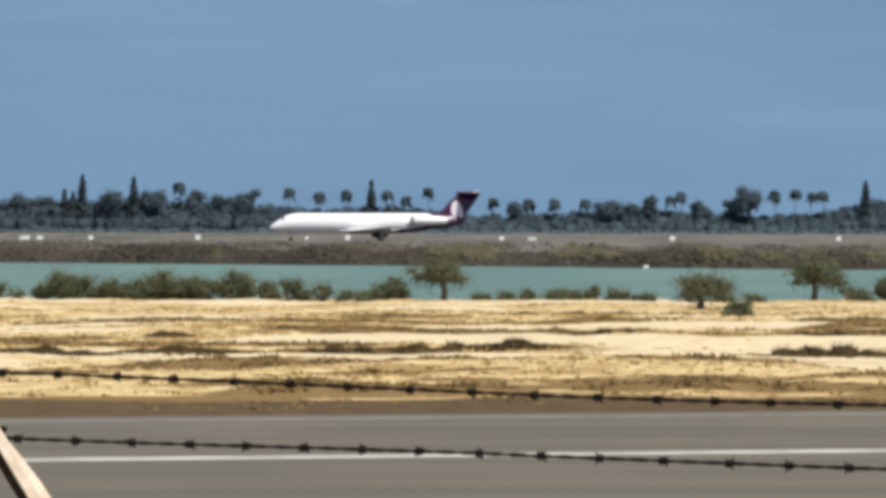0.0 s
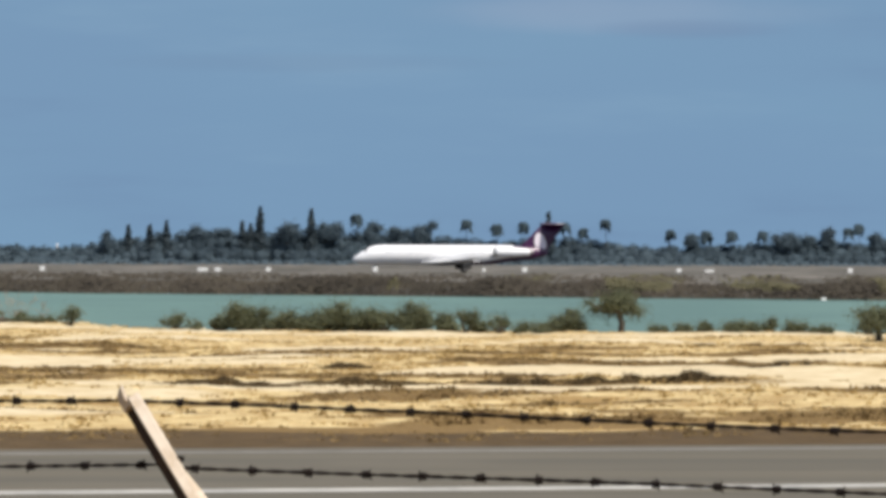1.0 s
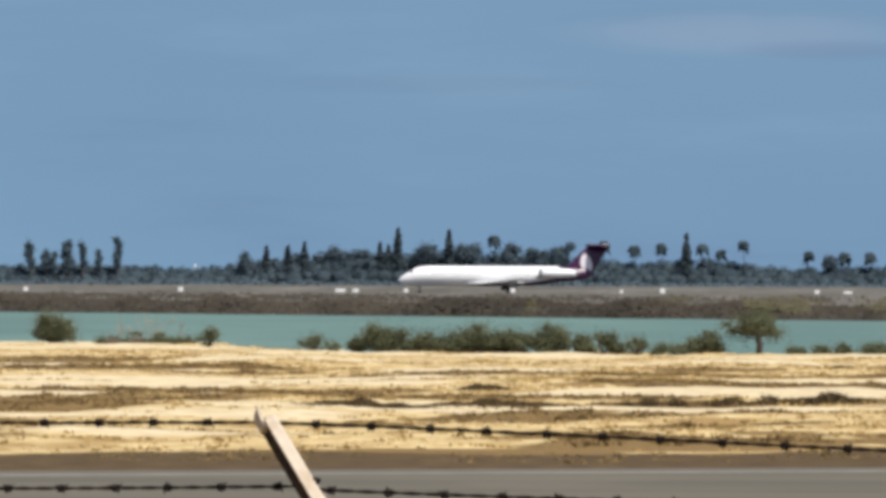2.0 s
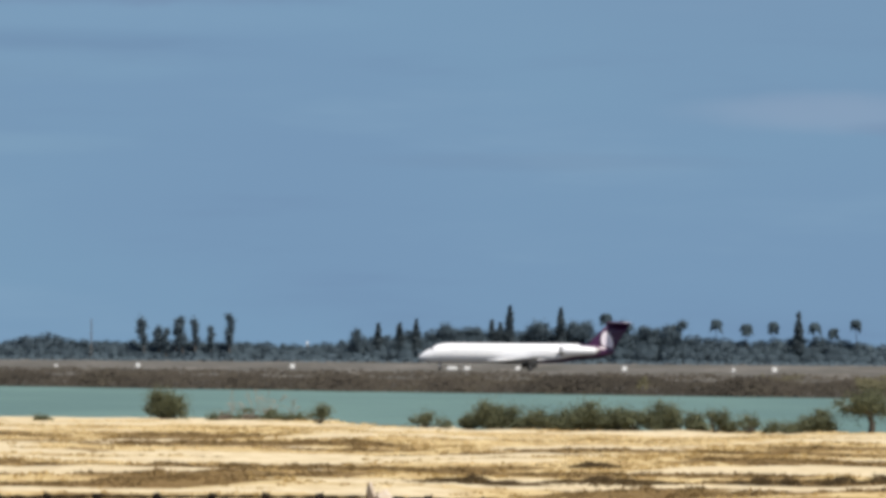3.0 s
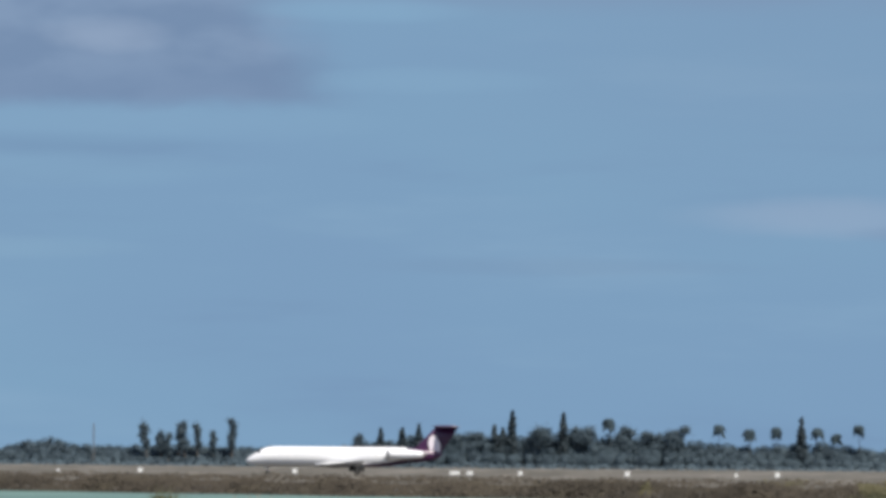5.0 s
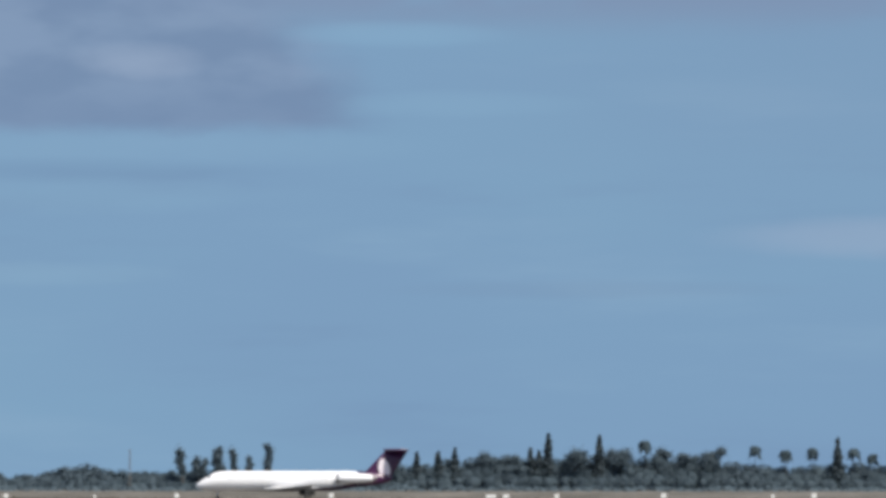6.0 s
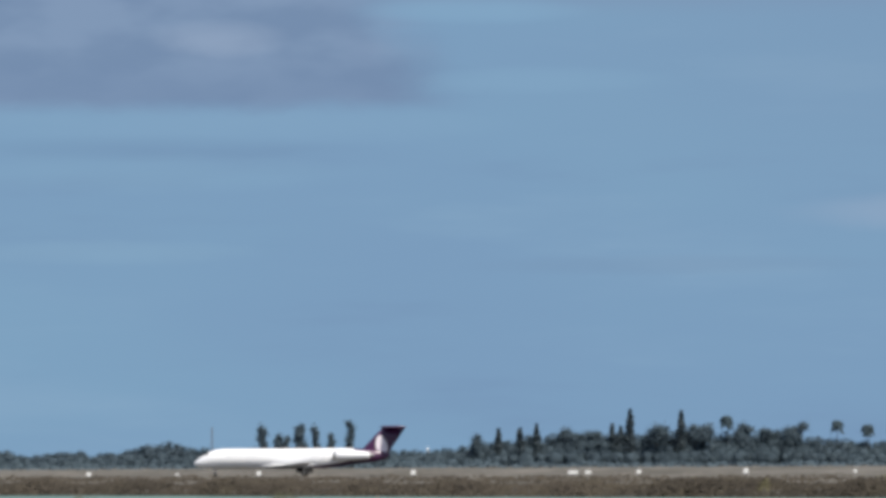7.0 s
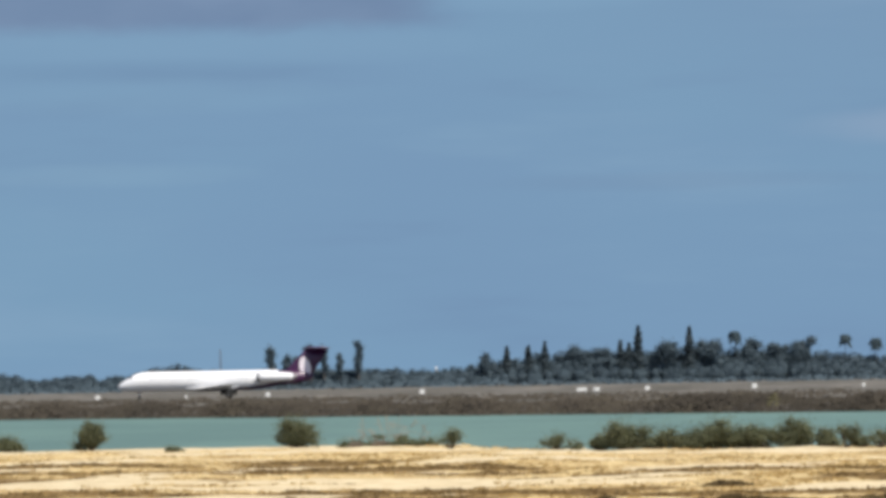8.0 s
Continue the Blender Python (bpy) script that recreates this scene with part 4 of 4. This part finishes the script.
def build_log(rng, x, y, length):
    y = on_bank(x, y)
    z = float(ground_height(np.array(x), np.array(y)))
    log = thing("driftwood_log", (x, y, z + 0.07), "dark driftwood log lying on the lagoon bank", "driftwood", "driftwood logs")
    bm = bmesh.new()
    tube(bm, [(-length / 2, 0, 0), (-length * 0.2, 0.1, 0.05), (length * 0.15, 0.05, 0.02), (length / 2, -0.1, 0.06)], [0.05, 0.11, 0.10, 0.04], 8)
    part("trunk", bm, M_TWIG, log)
    bm = bmesh.new()
    tube(bm, [(length * 0.1, 0, 0.05), (length * 0.22, 0.1, 0.22), (length * 0.36, 0.12, 0.34)], [0.05, 0.03, 0.01], 6)
    part("branch", bm, M_TWIG, log)


def build_bank_clutter():
    rng = np.random.default_rng(3)
    build_dead_shrub(rng, -7.8, 193.0)
    for x, y, w in ((-8.2, 191.0, 0.7), (-9.2, 191.5, 0.6)):
        build_log(rng, x, y, w)
    beacon = thing("white_beacon", (-53.2, 1722, TREE_Z), "small white beacon tower among the far trees", "beacon")
    bm = bmesh.new()
    tube(bm, [(0, 0, 0), (0, 0, 6.0)], [0.6, 0.4], 12)
    part("tower", bm, M_MARK, beacon)
    bm = bmesh.new()
    tube(bm, [(0, 0, 6.0), (0, 0, 6.7), (0, 0, 7.2)], [0.32, 0.32, 0.05], 12)
    part("lantern", bm, M_MARK, beacon)


build_bank_clutter()


# ---- grass and weeds of the dry field ----
def blades(rng, x, y, z, height, width, count):
    n = len(x)
    a = rng.uniform(0, 6.28, (n, count))
    base = np.stack([x[:, None] + rng.normal(0, 0.06, (n, count)), y[:, None] + rng.normal(0, 0.06, (n, count)), np.repeat(z[:, None], count, 1) - 0.01], axis=-1)
    side = np.stack([np.cos(a), np.sin(a), np.zeros_like(a)], axis=-1) * (width * rng.uniform(0.6, 1.3, (n, count)))[..., None]
    tip = base + np.stack([rng.normal(0, 0.35, (n, count)), rng.normal(0, 0.35, (n, count)), np.ones((n, count))], axis=-1) * (height[:, None] * rng.uniform(0.6, 1.2, (n, count)))[..., None]
    v = np.stack([base - side, base + side, tip], axis=2).reshape(-1, 3)
    return v, np.arange(len(v)).reshape(-1, 3)


def build_grass():
    rng = np.random.default_rng(31)
    n = 52000
    x, y = rng.uniform(-32, 40, n), 73.5 + rng.uniform(0, 1, n) ** 0.8 * 118
    ok = (y > dirt_edge(x) + rng.normal(0, 0.8, n)) & (y < near_shore(x) + 1.0)
    ok &= rng.uniform(0, 1, n) > 1.35 * bare_amount(x, y)
    ok &= drift(x, y) < WEEDY + 0.03 * rng.normal(size=n)
    x, y = x[ok], y[ok]
    d = drift(x, y) + rng.normal(0, 0.07, len(x))
    for name, pick, mat, high, label in (("bleached_grass", d < TANNED, M_STRAW, 0.05, "sun-bleached straw-coloured grass over the field"),
                                         ("tan_grass", d >= TANNED, M_TAN, 0.06, "dry tan grass in drifts over the field")):
        px, py = x[pick], y[pick]
        v, f = blades(rng, px, py, ground_height(px, py), high * (1 + 0.5 * rough_field(px, py, 3.0, 61)), 0.05, 5)
        tagged(from_arrays(name, v, f, mat), label, "grass", kind="stuff")
    # dark dead weeds in drifts and in the broad clumps of the bare pan
    n = 230000
    x, y = rng.uniform(-32, 40, n), rng.uniform(74, 190, n)
    rise = drift(x, y) - WEEDY
    ok = (rise > 0.02 + 0.01 * rng.normal(size=n)) & (y < near_shore(x) - 9) & (y > dirt_edge(x) + 3) & (bare_amount(x, y) < 0.5)
    x, y, rise = x[ok], y[ok], rise[ok]
    xs, ys = [x], [y]
    hs = [rng.uniform(0.4, 1.1, len(x)) * (0.018 + 0.11 * np.clip(rise / 0.30, 0, 1) * np.clip(0.35 + rough_field(x, y * 0.5, 1.6, 63), 0, 1))]
    k = 2600
    vx = rng.uniform(-30, 38, k)
    xs.append(vx)
    ys.append(dirt_edge(vx) + rng.uniform(-3.2, 0.6, k))
    hs.append(rng.uniform(0.01, 0.035, k) * (1 + rough_field(vx, vx * 0, 2.0, 19)))
    x, y, h = np.concatenate(xs), np.concatenate(ys), np.concatenate(hs)
    v, f = blades(rng, x, y, ground_height(x, y), h, 0.05, 5)
    tagged(from_arrays("dead_weeds", v, f, M_WEED), "brown dead weeds in low drifts on the field", "weeds", kind="stuff")
    cxs, cys, chs = [], [], []
    for cx, cy, h, w in ((9.1, 104.1, 0.20, 2.1), (10.9, 105.1, 0.22, 1.4), (16.9, 100.6, 0.28, 2.7), (6.8, 102.6, 0.20, 1.5), (3.4, 116.5, 0.17, 1.0), (14.5, 117.5, 0.14, 1.7),
                         (15.0, 142.1, 0.2, 1.0), (19.8, 115.9, 0.17, 1.7), (3.2, 100.3, 0.10, 2.7), (0.6, 99.0, 0.10, 2.4)):
        w *= 1.25
        k = int(300 * w)
        d = rng.normal(0, 0.23, k) * w
        cxs.append(cx + d)
        cys.append(cy + rng.normal(0, 0.5, k) * min(w, 1.6) * 0.6)
        chs.append(h * np.exp(-(d / w / 0.36) ** 2) * (0.55 + 0.6 * np.clip(rough_field(d, d * 0, 0.7, int(cx * 7) % 50), -0.6, 1)) * rng.uniform(0.5, 1.3, k) + 0.02)
    x, y, h = np.concatenate(cxs), np.concatenate(cys), np.concatenate(chs)
    v, f = blades(rng, x, y, ground_height(x, y), h, 0.035, 6)
    tagged(from_arrays("weed_clumps", v, f, M_DEAD), "dark dead weed clumps on bare sand", "weeds", kind="stuff")


build_grass()


# ---- the barbed wire fence ----
FENCE_WAY = Vector((math.cos(radians(25)), -math.sin(radians(25)), 0))
FENCE_OUT = Vector((-math.sin(radians(25)), -math.cos(radians(25)), 0))
POSTS = [(Vector((-0.02, 9.75, 0)) + FENCE_WAY * d, drop) for d, drop in ((-3.0, 0.0), (0.0, 0.0), (3.0, -0.05))]


def arm_frame(post, drop):
    """Foot, tip, and the two wire seats of a post's outrigger."""
    foot = post + Vector((0.066, -0.05, 2.13 + drop))
    tip = Vector((post.x - 0.142, post.y + 0.10, 2.469 + drop))
    return foot, tip


def build_post(post, drop):
    thing_ob = thing("fence_post", (0, 0, 0), "galvanised fence post with a leaning barbed wire arm", "fence post", "fence posts")
    foot, tip = arm_frame(post, drop)
    bm = bmesh.new()
    tube(bm, [(foot.x, foot.y, -0.1), (foot.x, foot.y, 1.0), (foot.x, foot.y, foot.z - 0.02)], 0.030, 14)
    part("post", bm, M_ARM, thing_ob, smooth=True)
    bm = bmesh.new()
    tube(bm, [(foot.x, foot.y, foot.z - 0.07), (foot.x, foot.y, foot.z + 0.01), (foot.x, foot.y, foot.z + 0.03)], [0.036, 0.036, 0.02], 14)
    part("post_cap", bm, M_ARM, thing_ob)
    # the arm: a folded steel angle, open below
    axis = (tip - foot).normalized()
    right = axis.cross(Vector((0, 1, 0))).normalized()
    near = right.cross(axis).normalized()
    if near.y > 0:
        near = -near
    if right.x < 0:
        right = -right
    length = (tip - foot).length

    def sweep(prof, s0, s1):
        bm = bmesh.new()
        return loft(bm, [[foot + axis * s + right * u + near * w for u, w in prof] for s in (s0, s0 + 0.2, s1)])

    arm = part("arm", sweep(((0.023, 0.012), (0.021, 0.014), (0.000, 0.019), (-0.002, 0.017), (-0.003, -0.026), (0.023, -0.026)), 0.0, length - 0.020), M_ARM, thing_ob, "weathered steel arm")
    # the flange is coloured dark to give the channel's shaded side
    part("flange", sweep(((-0.003, -0.020), (-0.021, -0.024), (-0.021, -0.027), (-0.003, -0.0255)), 0.0, length - 0.012), M_ARM_SHADE, arm, "dark brown inner flange, shade put into its colour")
    # the hooked tip left standing beside the upper wire's slot
    bm = bmesh.new()
    rings = []
    for s, bend, half in ((length - 0.034, 0.0, 0.010), (length - 0.014, 0.0, 0.010), (length + 0.002, 0.003, 0.010), (length + 0.012, 0.008, 0.008)):
        c = foot + axis * s + right * (bend - 0.013)
        rings.append([c + right * u + near * w for u, w in ((half, -0.004), (half, 0.010), (half - 0.004, 0.014), (-half, -0.010), (-half, -0.020), (0, -0.020))])
    loft(bm, rings)
    part("hook", bm, M_ARM, arm, "bent steel tip with a wire slot")
    # the cleat that holds the lower wire, and the worn collar at the foot
    bm = bmesh.new()
    p = foot + (tip - foot) * 0.560
    tube(bm, [p + right * 0.021 - near * 0.02, p + right * 0.030 - near * 0.005, p + right * 0.024 + near * 0.013], [0.005, 0.006, 0.004], 6)
    part("wire_clip", bm, M_WIRE, arm)
    bm = bmesh.new()
    rings = []
    for s, wide in ((0.0, 0.040), (0.10, 0.037), (0.165, 0.030), (0.205, 0.024)):
        rings.append([foot + axis * s + right * u + near * w for u, w in ((0.020, 0.014), (wide, 0.002), (wide, -0.020), (0.020, -0.020))])
    loft(bm, rings)
    part("collar", bm, M_ARM, arm, "flared pale steel foot")


def wire_seats(k, lift):
    seats = []
    for post, drop in POSTS:
        foot, tip = arm_frame(post, drop)
        seats.append(foot + (tip - foot) * k + Vector((0, 0.032, (lift if post is POSTS[-1][0] else 0.0) - 0.003)))
    return seats


def barb_mesh(rng):
    bm = bmesh.new()
    for k in range(3):
        x = (k - 1) * 0.0052
        ring = [(x, 0.0058 * math.cos(a), 0.0058 * math.sin(a)) for a in np.linspace(0, 6.28, 9)]
        tube(bm, ring, 0.0030, 5)
    for x, a in ((-0.006, 0.6), (-0.004, 3.9), (0.005, 2.2), (0.007, 5.3)):
        way = Vector((rng.uniform(-0.5, 0.5), math.cos(a), math.sin(a))).normalized()
        tube(bm, [Vector((x, 0, 0)) + way * 0.003, Vector((x, 0, 0)) + way * 0.0135], [0.0026, 0.0012], 4)
    me = bpy.data.meshes.new("barb")
    bm.to_mesh(me)
    bm.free()
    me.materials.append(M_WIRE)
    return me


def build_wires():
    rng = np.random.default_rng(77)
    barbs = [barb_mesh(rng) for _ in range(4)]
    for k, start, lift in ((0.951, 0.063, 0.0), (0.560, 0.042, 0.018)):
        seats = wire_seats(k, lift)
        wire = thing("barbed_wire", (0, 0, 0), "rusty twisted two-strand barbed wire along the fence top", "barbed wire", "barbed wires")
        path = []
        for a, b, sag in zip(seats, seats[1:], (0.020, 0.008)):
            n = 150
            for i in range(n):
                s = i / n
                path.append(a.lerp(b, s) - Vector((0, 0, 4 * sag * s * (1 - s))) + Vector((0, 0, 0.003 * math.sin(9 * s + 20 * k))))
        path.append(seats[-1])
        for turn in (0, math.pi):
            bm = bmesh.new()
            pts = []
            for i, p in enumerate(path):
                a = i * 1.25 + turn
                pts.append(p + Vector((0, math.cos(a), math.sin(a))) * 0.0021)
            tube(bm, pts, 0.0024, 5)
            part("strand", bm, M_WIRE, wire)
        run, nxt = 0.0, start
        for p, q in zip(path, path[1:]):
            step = (q - p).length
            if run + step >= nxt:
                d = (q - p).normalized()
                ob = new("barb", barbs[int(rng.integers(4))])
                ob.parent = wire
                ob.matrix_basis = Matrix.Translation(p.lerp(q, (nxt - run) / step)) @ d.to_track_quat("X", "Z").to_matrix().to_4x4() @ Matrix.Rotation(rng.uniform(0, 6.28), 4, "X")
                nxt += 0.1265 + rng.normal() * 0.005
            run += step


for post_at, post_drop in POSTS:
    build_post(post_at, post_drop)
build_wires()


# ---- what moves ----
def motions():
    nose = ((0.0, 44.2), (1.0, 27.0), (1.5, 18.6), (3.0, -6.4), (4.0, -22.5), (5.0, -38.3), (6.0, -54.0), (7.0, -69.4), (8.0, -84.9))
    walk(airliner, [(t, pose(x, 865.0, TREE_Z)) for t, x in nose])
    ts, xs = zip(*nose)
    for wheel, x, y, radius in airliner_wheels:
        rows = []
        for k in range(0, 241):
            t = k / 30
            rows.append((t, pose(x, y, radius, 0, math.degrees((float(np.interp(t, ts, xs)) - xs[0]) / radius), 0)))
        walk(wheel, rows)


motions()
